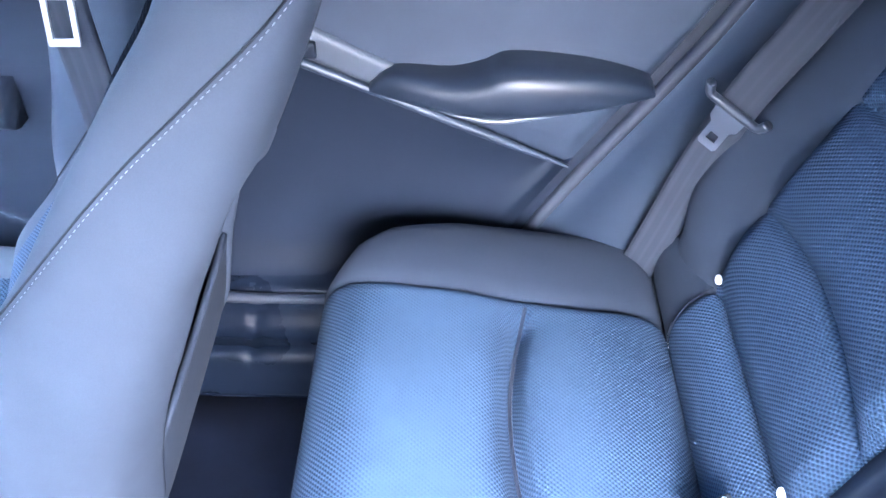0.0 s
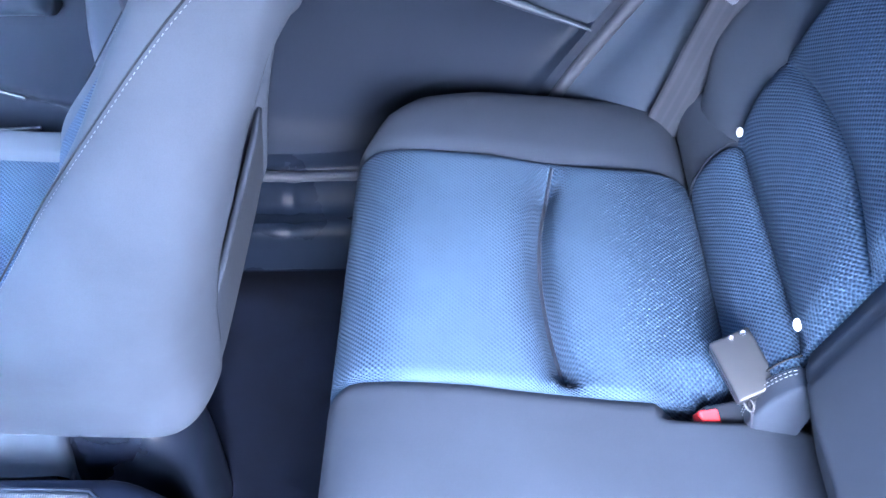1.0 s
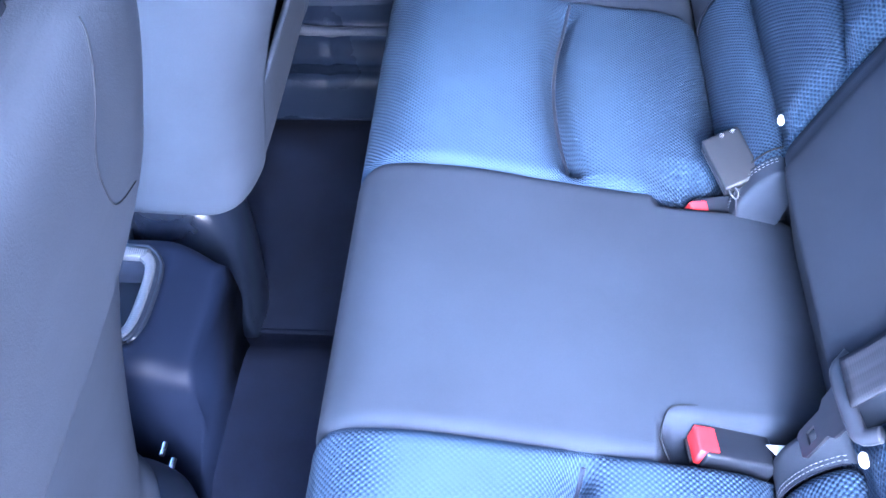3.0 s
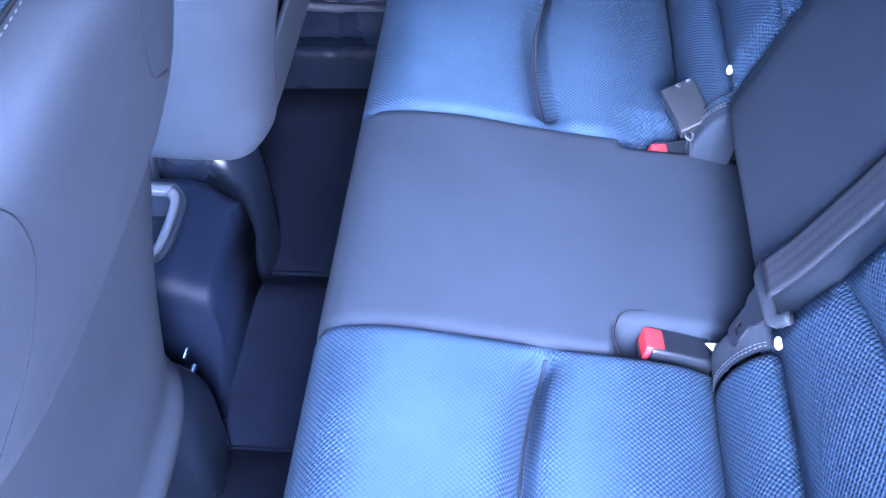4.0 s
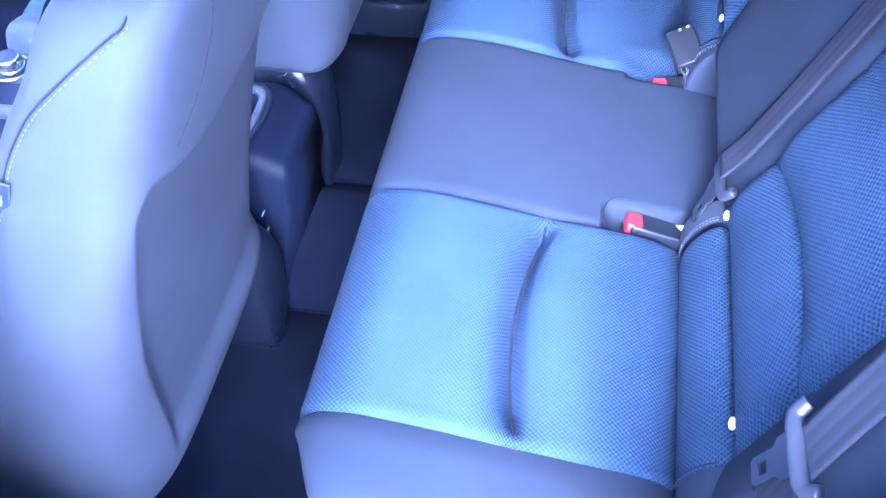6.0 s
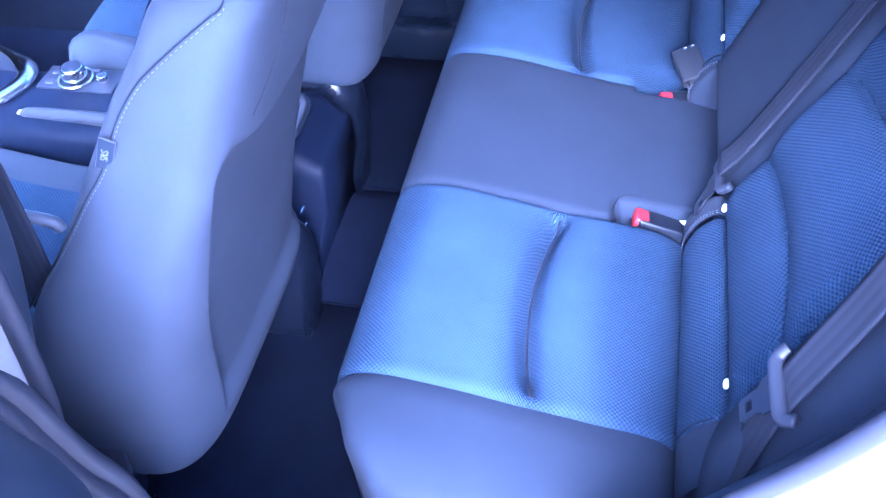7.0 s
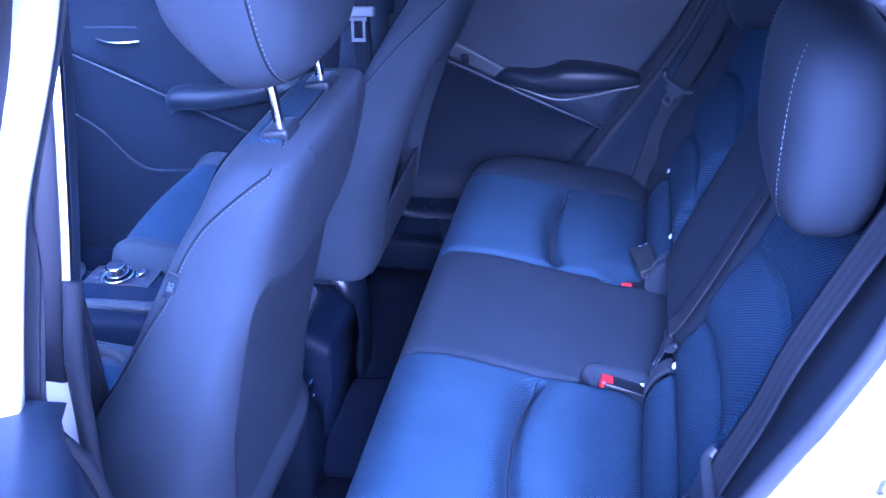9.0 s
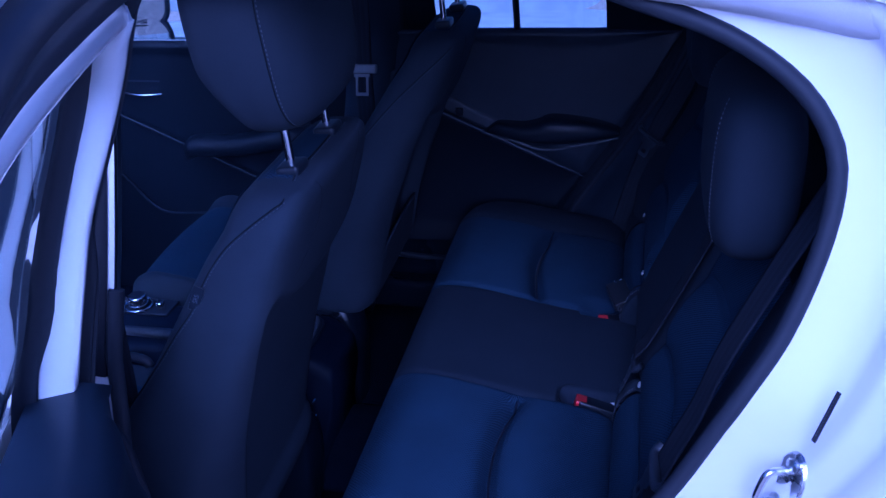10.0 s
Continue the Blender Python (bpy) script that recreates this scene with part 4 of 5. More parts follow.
def closed_rear_door(s):
    """Inner side of a shut rear door, with its glass."""
    door = thing("rear_door", "shut rear car door with dark padded trim and armrest", "car door")
    rows = []
    for x in np.linspace(-0.13, 0.440, 60):
        lo, hi = max(0.372 + 0.04 * float(smoothstep(0.0, 0.4, x)), rear_floor(x) + 0.004), ledge(x)
        hi = max(hi, lo + 0.004)
        rows.append([(x, s * (0.722 + 0.010 * math.sin(math.pi * w) - 0.012 * float(smoothstep(0.16, 0.0, w))), lo + (hi - lo) * w) for w in np.linspace(0, 1, 26)])
    part("lower_panel", grid("lower_panel", rows), TRIM, door, "dark hard plastic lower panel")
    rows = []
    for x in np.linspace(-0.09, 0.672, 70):
        lo = max(ledge(x), rear_floor(x) + 0.004)
        hi = max(0.985, lo + 0.002)
        rows.append([(x, s * (0.712 - 0.016 * float(smoothstep(0.0, 0.12, w)) + 0.006 * w - 0.010 * float(smoothstep(0.9, 1.0, w))), lo + (hi - lo) * w) for w in np.linspace(0, 1, 24)] + [(x, s * 0.738, hi + 0.006)])
    part("upper_panel", grid("upper_panel", rows), TRIM_SOFT, door, "grey padded upper panel")
    part("ledge_strip", tube("ledge_strip", [(x, s * 0.700, ledge(x)) for x in np.linspace(-0.10, 0.434, 30)], np.r_[np.full(24, 0.0062), np.linspace(0.0062, 0.002, 6)], 10), TRIM_SOFT, door, "grey ledge strip")
    part("lower_lip", tube("lower_lip", [(x, s * 0.722, 0.376 + 0.04 * float(smoothstep(0.0, 0.4, x))) for x in np.linspace(-0.10, 0.36, 24)], 0.006, 8), TRIM_LIGHT, door, "grey bottom edge of the panel")
    # release bezel ahead of the armrest
    rows = [[(x, s * (0.690 + 0.012 * (abs(w) ** 6)), ledge(x) + 0.008 + (0.058 - 0.010 * smoothstep(0.05, 0.21, x)) * (w + 1) / 2) for w in np.linspace(-1, 1, 14)] for x in np.linspace(-0.08, 0.205, 24)]
    bezel = part("release_bezel", grid("release_bezel", rows), BEZEL, door, "silver grey release bezel")
    part("lock_switch", box((0.020, 0.012, 0.022), (0.103, s * 0.689, 0.773), 0.004), TRIM, bezel, "dark lock switch")
    # armrest, fuller in its middle, with a raised grip at the rear
    top = catmull([(0.175, 0.728), (0.205, 0.750), (0.275, 0.748), (0.315, 0.757), (0.350, 0.770), (0.44, 0.762), (0.510, 0.744), (0.525, 0.730)], 40)
    low = catmull([(0.175, 0.718), (0.23, 0.708), (0.321, 0.695), (0.42, 0.702), (0.51, 0.716), (0.525, 0.721)], 40)
    rows = []
    for n in range(40):
        x, zt = top[n]
        zl = float(np.interp(x, low[:, 0], low[:, 1]))
        deep = 0.012 + 0.048 * math.sin(math.pi * min(1, max(0, (x - 0.165) / 0.39))) ** 0.6
        mid, half = (zt + zl) / 2, max(0.004, (zt - zl) / 2)
        rows.append([(x, s * (0.700 - deep * max(0.0, math.cos(w)) ** 0.42), mid + half * math.copysign(abs(math.sin(w)) ** 0.8, w)) for w in np.linspace(-math.pi / 2, math.pi / 2, 18)])
    part("armrest", grid("armrest", rows, caps=True), ARMREST, door, "dark smooth armrest")
    part("armrest_line", tube("armrest_line", [(x, s * 0.694, z) for x, z in catmull([(0.22, 0.702), (0.32, 0.670), (0.40, 0.680), (0.52, 0.708)], 24)], 0.004, 8), TRIM_LIGHT, door, "raised rib under the armrest")
    # soft black seal between the padded panels and the opening's edge
    back = [k for k in range(150) if OPENING[k][0] > 0.26 and 0.30 < OPENING[k][1] < 1.02]
    lips = [(0.004, 0.004), (-0.012, 0.010), (-0.022, 0.004), (-0.030, 0.012), (-0.042, 0.014), (-0.058, 0.006), (-0.064, 0.016)]
    part("rear_seal", grid("rear_seal", [sided(rim(o, a), s)[back] for o, a in lips]), TRIM, door, "soft black seal along the door's rear edge")
    # frame and glass
    rows = []
    for z in np.linspace(0.985, 1.372, 26):
        x0, x1 = 0.482 - 0.04 * (z - 0.985), max(0.49, edge_x(min(z, 1.345)) - 0.004)
        rows.append([(x0 + (x1 - x0) * w, s * (half_width(z) - 0.004 - 0.010 * math.sin(math.pi * w)), z) for w in np.linspace(0, 1, 10)])
    part("rear_frame", grid("rear_frame", rows), TRIM, door, "dark window frame")
    for name, x0, x1 in (("front_frame", -0.062, 0.052), ("divider_bar", 0.249, 0.266)):
        rows = [[(x0 + (x1 - x0) * w, s * (half_width(z) + 0.001 - 0.008 * math.sin(math.pi * w)), z) for w in np.linspace(0, 1, 8)] for z in np.linspace(0.982, 1.40, 20)]
        part(name, grid(name, rows), TRIM, door, "dark window frame")
    rows = [[(x, s * (half_width(z) + 0.004), z) for z in np.linspace(0.98, 1.40, 8)] for x in np.linspace(-0.06, 0.50, 8)]
    pane("pane", rows, door)
    return door


def front_door(s):
    door = thing("front_door", "shut front car door with dark trim, armrest and pocket", "car door")
    rows = []
    for x in np.linspace(-1.62, -0.16, 80):
        rows.append([(x, s * (0.722 - 0.018 * float(smoothstep(-0.012, 0.012, z - (0.744 - 0.463 * (x + 0.931)))) - 0.012 * float(smoothstep(0.915, 0.945, z)) + 0.02 * float(smoothstep(0.945, 0.960, z))), z) for z in np.linspace(0.03, 0.957, 92)])
    part("door_panel", grid("door_panel", rows), TRIM, door, "dark door trim panel")
    arm = catmull([(-0.705, 0.644), (-0.67, 0.655), (-0.55, 0.66), (-0.38, 0.690), (-0.28, 0.69)], 24)
    rows = [[(x, s * (0.705 - 0.05 * max(0, math.cos(w)) ** 0.6), z + 0.032 * math.sin(w)) for w in np.linspace(-math.pi / 2, math.pi / 2, 12)] for x, z in arm]
    part("armrest", grid("armrest", rows, caps=True), ARMREST, door, "dark smooth armrest")
    part("pull_handle", tube("pull_handle", [(x, s * (0.700 - 0.02 * math.sin(math.pi * w)), 0.812 - 0.006 * w) for w, x in ((w, -0.885 + 0.12 * w) for w in np.linspace(0, 1, 12))], 0.006, 10, flat=0.6), CHROME, door, "chrome release handle")
    part("handle_cup", tube("handle_cup", [(x, s * 0.706, 0.842) for x in np.linspace(-0.915, -0.765, 8)], 0.003, 8), TRIM_MID, door, "grey rim of the handle recess")
    part("pocket_rim", tube("pocket_rim", [(x, s * 0.708, z) for x, z in catmull([(-1.02, 0.590), (-0.95, 0.54), (-0.88, 0.455), (-0.82, 0.425), (-0.686, 0.43), (-0.40, 0.44)], 40)], 0.0032, 8), TRIM_MID, door, "grey rim of the door pocket")
    part("crease_strip", tube("crease_strip", [(x, s * 0.708, 0.744 - 0.463 * (x + 0.931)) for x in np.linspace(-1.0, -0.40, 16)], 0.0032, 8), TRIM_MID, door, "grey crease strip")
    rows = [[(x, s * (half_width(z) + 0.012), 0.955 + (z - 0.955) * min(1.0, (x + 1.18) / 0.45)) for z in np.linspace(0.955, 1.36, 8)] for x in np.linspace(-1.12, -0.10, 12)]
    pane("pane", rows, door)
    part("skin", grid("skin", [[(x, s * (0.80 + 0.02 * math.sin(math.pi * (z - 0.2) / 0.8)), z) for z in np.linspace(0.2, 0.952, 10)] for x in np.linspace(-1.2, -0.20, 8)]), WHITE, door, "white painted outer skin")
    return door


closed_rear_door(1)
front_door(1), front_door(-1)

# the open rear door: built shut, then turned on its hinges
HINGE, OPEN = Vector((-0.100, -0.800, 0.0)), 69.0


def hung(pts):
    return np.asarray(pts, float) - np.array(HINGE)


open_door = thing("rear_door", "open white rear car door with dark inner trim", "car door", at=Matrix.Translation(HINGE) @ pose(0, 0, 0, 0, 0, -OPEN))
# the door's own outline stands a little above the opening and behind the pillar's edge
DOOR = np.array([(x - (0.015 * float(smoothstep(0.85, 1.0, z)) + 0.020 * float(smoothstep(1.05, 1.25, z))) * float(smoothstep(0.15, 0.0, x)), z + (0.055 * float(bell(x - 0.46, 0.24)) + 0.012 * float(smoothstep(0.40, 0.0, x))) * float(smoothstep(1.2, 1.36, z))) for x, z in OPENING])


FRONT = smoothstep(0.10, 0.02, DOOR[:, 0]) * smoothstep(0.85, 1.0, DOOR[:, 1]) * smoothstep(1.43, 1.36, DOOR[:, 1])
RAIL = (1 - FRONT) * smoothstep(1.22, 1.36, DOOR[:, 1])
BOW = 0.022 * FRONT * smoothstep(1.36, 1.16, DOOR[:, 1])


def door_ring(ring):
    """Closed rows round the door; its hinge edge carries narrower seals, and the frame thins towards the roof."""
    rows = []
    for o, a in ring:
        low = rim(o, a, DOOR)
        flat = min(0.0, a + 0.012)
        low[:, 1] -= flat * FRONT
        if o <= -0.028:
            o = -0.063 + (o + 0.060) if o < -0.060 else -0.040 + (o + 0.028) * 0.72
        p = rim(o, a, DOOR)
        p = low + (p - low) * RAIL[:, None]
        if o > -0.03:
            q = rim(-0.03 + (o + 0.03) * 0.12, np.maximum(a, -0.012 + 0.018 * smoothstep(1.08, 1.22, DOOR[:, 1])), DOOR)
            p = p + (q - p) * FRONT[:, None]
        if a < 0.02:
            p[:, 1] -= 0.016 * (1 - FRONT) * (1 - RAIL) * float(smoothstep(-0.030, -0.055, o))
        if a > 0.02:
            p[:, 1] -= 0.022 * smoothstep(0.97, 1.12, p[:, 2])
        p[:, 1] += BOW
        if o < -0.065:  # rounded off in the corners
            p = sum(np.roll(p, k, 0) for k in range(-4, 5)) / 9
        rows.append(hung(sided(p, -1)))
    return np.array(rows)


ring = [(-0.028, 0.014), (-0.038, 0.007), (-0.050, 0.001), (-0.060, 0.002), (-0.063, 0.010), (-0.063, 0.050), (-0.052, 0.066), (0.0, 0.078), (0.020, 0.080), (0.024, 0.066), (0.018, 0.030), (-0.02, 0.012)]
part("door_frame", grid("door_frame", door_ring(ring + ring[:1]), closed_v=True), WHITE, open_door, "white painted door frame")
ring = [(-0.031, 0.010), (-0.029, 0.002), (-0.024, -0.006), (-0.014, -0.008), (-0.012, -0.002), (-0.008, -0.002), (-0.006, -0.011), (0.004, -0.013), (0.013, -0.008), (0.017, 0.004), (0.022, 0.022)]
part("edge_seal", grid("edge_seal", door_ring(ring), closed_v=True), RUBBER, open_door, "broad black ridged rubber edge seal")
ring = [(-0.060, 0.049), (-0.066, 0.051), (-0.067, 0.055), (-0.069, 0.065), (-0.082, 0.069), (-0.098, 0.070)]
part("glass_channel", grid("glass_channel", door_ring(ring), closed_v=True), RUBBER, open_door, "black rubber glass channel")
rows = []
for z in np.linspace(0.33, 0.968, 40):
    x0, x1 = edge_x(z, -0.004, rear=False) + 0.030, edge_x(z, -0.004)
    rows.append([(x0 + (x1 - x0) * w, -(0.722 - 0.045 * (1 - abs(2 * w - 1) ** 8) * float(smoothstep(0.33, 0.40, z)) - 0.012 * float(bell(z - 0.80, 0.06))), z) for w in np.linspace(0, 1, 30)])
rows.append([(x, -0.700, 0.992) for x, y, z in rows[-1]])
rows.append([(x, -0.735, 1.003) for x, y, z in rows[-1]])
rows.append([(x, -0.785, 0.998) for x, y, z in rows[-1]])
part("inner_trim", grid("inner_trim", [hung(r) for r in rows]), TRIM_MID, open_door, "dark padded inner trim")
rows = [[(edge_x(z, 0.05, False) + (edge_x(z, 0.05) - edge_x(z, 0.05, False)) * w, -(0.80 + 0.025 * math.sin(math.pi * (z - 0.28) / 0.72)), z) for w in np.linspace(0, 1, 14)] for z in np.linspace(0.28, 0.99, 20)]
part("outer_skin", grid("outer_skin", [hung(r) for r in rows]), WHITE, open_door, "white painted outer skin")
arm = [(x, 0.0, z) for x, z in catmull([(0.10, 0.70), (0.18, 0.73), (0.35, 0.74), (0.52, 0.735)], 20)]
part("armrest", grid("armrest", [hung([(x, -(0.690 - 0.05 * max(0, math.cos(w)) ** 0.6), z + 0.04 * math.sin(w)) for w in np.linspace(-math.pi / 2, math.pi / 2, 12)]) for x, _, z in arm], caps=True), GLOSS_SOFT, open_door, "dark smooth armrest")
rows = []
for z in np.linspace(0.98, 1.374, 12):
    x0, x1 = edge_x(min(z, 1.33), -0.072, False, DOOR), edge_x(min(z, 1.33), -0.072, True, DOOR)
    rows.append(hung([(x0 + (x1 - x0) * w, -(float(half_width(z)) + 0.074 - 0.022 * float(smoothstep(0.97, 1.12, z)) + 0.022 * (1 - w) ** 2 * float(smoothstep(1.36, 1.16, z))), z) for w in np.linspace(0, 1, 10)]))
pane("pane", rows, open_door)

# striker and label on the rear jamb
def basis(origin, right, up):
    """A pose from an origin and two directions: x along right, z along up, y forward of them."""
    r, u = Vector(right).normalized(), Vector(up)
    u = (u - u.dot(r) * r).normalized()
    f = u.cross(r)
    m = Matrix((r, f, u)).transposed().to_4x4()
    m.translation = Vector(origin)
    return m


out = Vector((-0.85, -0.45, 0.25)).normalized()
striker = thing("door_striker", "shiny steel door striker loop on an oval plate", "door striker", at=basis(Vector((0.757, -0.748, 0.874)) + out * 0.012, -out, (0.12, 0.0, 1.0)))
plate = lathe([(0.010, 0.0), (0.021, 0.0), (0.023, 0.002), (0.021, 0.005), (0.004, 0.006)], 32, Matrix.Diagonal((1.0, 1.0, 1.7, 1)) @ pose(0, 0, 0, 0, -90, 0))
part("plate", plate, STEEL, striker, "oval steel plate")
loop = catmull([(-0.003, 0.0, -0.024), (-0.028, 0.0, -0.025), (-0.036, 0.0, -0.018), (-0.036, 0.0, 0.010), (-0.028, 0.0, 0.017), (-0.003, 0.0, 0.016)], 40)
part("loop", tube("loop", loop, 0.0045, 12), CHROME, striker, "bright wire loop")
for z in (-0.024, 0.024):
    part("screw", lathe([(0.002, 0), (0.008, 0.001), (0.0085, 0.004), (0.005, 0.006)], 18, Matrix.Translation((-0.005, 0.0, z)) @ pose(0, 0, 0, 0, -90, 0)), STEEL, striker, "steel screw head")
label_at = Matrix.Translation((0.770, -0.757, 0.970)) @ pose(0, 0, 0, 0, 22, 32)
sticker = thing("jamb_label", "narrow black printed sticker on the white jamb", "label", at=label_at)
part("sticker", box((0.0012, 0.006, 0.060), (0, 0, 0), 0.0004, 1), INK, sticker)
for n in range(12):
    part("print_bar", box((0.0006, 0.0010, 0.0016), (-0.0006, 0, -0.022 + 0.004 * n), 0, 1), TRIM_LIGHT, sticker, "pale print bar")

# far wing mirror outside the front window
mirror = thing("wing_mirror", "dark wing mirror outside the far front window", "wing mirror", at=Matrix.Translation((-0.958, 0.935, 1.005)) @ pose(0, 0, 0, 0, 4, -20))
part("housing", cushion_loaf("housing", (0.05, 0.118, 0.080), 3.0), GLOSS_SOFT, mirror, "dark rounded housing")
face = [(0.108 * math.copysign(abs(math.cos(w)) ** 0.6, math.cos(w)), 0.070 * math.copysign(abs(math.sin(w)) ** 0.6, math.sin(w))) for w in np.linspace(0, 2 * math.pi, 48, endpoint=False)]
part("rim", tube("rim", [(0.052, y, z) for y, z in face], 0.010, 10, closed=True), GLOSS_SOFT, mirror, "dark rim")
part("mirror_glass", grid("mirror_glass", [[(0.054, y * k, z * k) for y, z in face] for k in (1.0, 0.5, 0.02)], closed_v=True, caps=True, smooth=False), MIRROR, mirror, "silver mirror glass")
for n, w in enumerate((0.05, 0.038)):
    part("print_bar", box((0.001, w, 0.003), (0.0548, 0, -0.040 - 0.007 * n), 0, 1), INK, mirror, "dark print bar")

# ---- floor mats ----
for s in (1, -1):
    mat = thing("floor_mat", "dark pile floor mat with a bound edge", "floor mat", "rear floor mats", at=Matrix.Translation((0.10, s * 0.378 + (0.012 if s > 0 else 0.0), 0.1905)))
    rows, edge = [], []
    for w in np.linspace(-1, 1, 41):
        wide = 0.227 * (1 - 0.16 * abs(w) ** 14)
        rows.append([(-0.045 + 0.285 * w, wide * k, 0.008 - 0.010 * float(abs(k) == 1 or abs(w) == 1)) for k in (-1, -0.985, -0.6, 0, 0.6, 0.985, 1)])
        edge.append((-0.045 + 0.285 * w, wide, 0.005))
    part("carpet_top", grid("carpet_top", rows), MAT, mat)
    edge += [(x, -y, z) for x, y, z in edge[::-1]]
    part("binding", tube("binding", catmull(edge, 160, closed=True), 0.0036, 8, closed=True), MAT, mat, "stitched edge binding")

# ---- belts ----
middle = thing("seat_belt", "dark webbing middle belt hanging along the backrest", "seat belt")
path = [on_back(v, y, d) for v, y, d in ((0.024, -0.146, 0.028), (0.06, -0.144, 0.020), (0.13, -0.144, 0.0175), (0.20, -0.144, 0.0172), (0.30, -0.142, 0.017), (0.42, -0.135, 0.016), (0.50, -0.13, 0.0))]
part("webbing", strap("webbing", catmull(path, 60), (0, 1, 0), 0.047), BELT, middle)


def tongue(parent, m):
    """A latch plate: slotted bar with turned ends in plastic, and the steel tongue below it."""
    bar = part("latch_bar", tube("latch_bar", [tuple(m @ Vector(p)) for p in catmull([(-0.040, 0.004, 0.014), (-0.034, 0.008, 0.002), (-0.020, 0.010, 0), (0.020, 0.010, 0), (0.034, 0.008, 0.002), (0.040, 0.004, 0.014)], 24)], 0.0076, 12, flat=0.75), LATCH, parent, "grey plastic latch bar")
    plate = bmesh.new()
    shape = [(-0.022, 0.004), (0.022, 0.004), (0.019, -0.020), (0.013, -0.026), (0.013, -0.052), (0.010, -0.056), (-0.010, -0.056), (-0.013, -0.052), (-0.013, -0.026), (-0.019, -0.020)]
    hole = [(-0.006, -0.036), (0.006, -0.036), (0.006, -0.046), (-0.006, -0.046)]
    a = [plate.verts.new((x, 0.010, z)) for x, z in shape]
    b = [plate.verts.new((x, 0.010, z)) for x, z in hole]
    edges = [plate.edges.new((r[k], r[(k + 1) % len(r)])) for r in (a, b) for k in range(len(r))]
    bmesh.ops.triangle_fill(plate, use_beauty=True, edges=edges)
    bmesh.ops.solidify(plate, geom=plate.faces[:], thickness=0.0022)
    plate.transform(m)
    part("tongue", plate, TONGUE_STEEL, bar, "steel tongue")


tongue(middle, basis((0.596, -0.159, 0.597), (0.02, 0.97, -0.24), (0.35, 0.0, 0.93)) @ Matrix.Scale(1.15, 4))

BELT_LINES = {
    1: [(0.530, 0.630, 0.470), (0.549, 0.620, 0.550), (0.569, 0.620, 0.621), (0.591, 0.620, 0.690), (0.610, 0.617, 0.744), (0.629, 0.613, 0.789), (0.650, 0.608, 0.833),
        (0.664, 0.603, 0.866), (0.702, 0.590, 0.955), (0.745, 0.576, 1.06), (0.80, 0.560, 1.20)],
    -1: [(0.575, -0.655, 0.470), (0.583, -0.642, 0.58), (0.602, -0.624, 0.68), (0.622, -0.608, 0.752), (0.660, -0.584, 0.83), (0.684, -0.577, 0.905), (0.719, -0.567, 0.985),
         (0.752, -0.562, 1.06), (0.785, -0.557, 1.13), (0.83, -0.55, 1.22)]}
for s, across, latch in ((1, (0.72, -0.53, -0.35), basis((0.597, 0.599, 0.747), (0.72, -0.53, -0.35), (0.41, -0.05, 0.91))),
                         (-1, (0.10, -0.95, -0.16), basis((0.622, -0.607, 0.744), (-0.02, 1, 0.02), (0.42, 0.0, 0.90)))):
    side_belt = thing("seat_belt", "dark grey ribbed belt hanging over the backrest bolster", "seat belt", "outer rear belts")
    part("webbing", strap("webbing", catmull(BELT_LINES[s], 90), across, 0.047), BELT, side_belt)
    part("anchor_plate", box((0.05, 0.008, 0.05), (0.570, s * 0.662, 0.452), 0.004), STEEL, side_belt, "steel belt anchor")
    tongue(side_belt, latch)

# front belt on the far pillar: a pale tongue hanging in its webbing
front_belt = thing("seat_belt", "grey front belt with a pale tongue on the pillar", "seat belt")
line = [(-0.115, 0.60, 1.22), (-0.110, 0.575, 1.05), (-0.107, 0.545, 0.92), (-0.118, 0.575, 0.78), (-0.14, 0.62, 0.55), (-0.16, 0.655, 0.36)]
part("webbing", strap("webbing", catmull(line, 40), (0.9, 0.0, 0.1), 0.047), BELT, front_belt)
m = basis((-0.106, 0.535, 0.922), (1, 0, 0), (0.0, 0.25, 1))
holder = part("tongue_cover", box((0.075, 0.014, 0.022), (0, 0, 0), 0.005, turn=m @ Matrix.Translation((0, 0.0, 0.012))), TONGUE, front_belt, "pale plastic tongue cover")
for dx, w, h, z in ((-0.0135, 0.006, 0.050, -0.026), (0.0135, 0.006, 0.050, -0.026), (0.0, 0.032, 0.008, -0.050), (0.0, 0.040, 0.008, -0.004)):
    part("tongue_bar", box((w, 0.004, h), (0, 0, 0), 0.001, 2, turn=m @ Matrix.Translation((dx, -0.004, z))), TONGUE, holder, "pale tongue frame")
# front belt on the near pillar
near_belt = thing("seat_belt", "dark front belt with its tongue beside the pillar", "seat belt")
line = [(-0.135, -0.60, 1.22), (-0.140, -0.600, 1.00), (-0.146, -0.60, 0.86), (-0.15, -0.62, 0.6), (-0.16, -0.66, 0.36)]
part("webbing", strap("webbing", catmull(line, 40), (0.9, 0.0, 0.1), 0.047), BELT, near_belt)
part("tongue_bar", tube("tongue_bar", catmull([(-0.185, -0.59, 0.85), (-0.150, -0.585, 0.846), (-0.115, -0.582, 0.838), (-0.108, -0.582, 0.828)], 16), 0.007, 10), TRIM_LIGHT, near_belt, "grey latch bar")


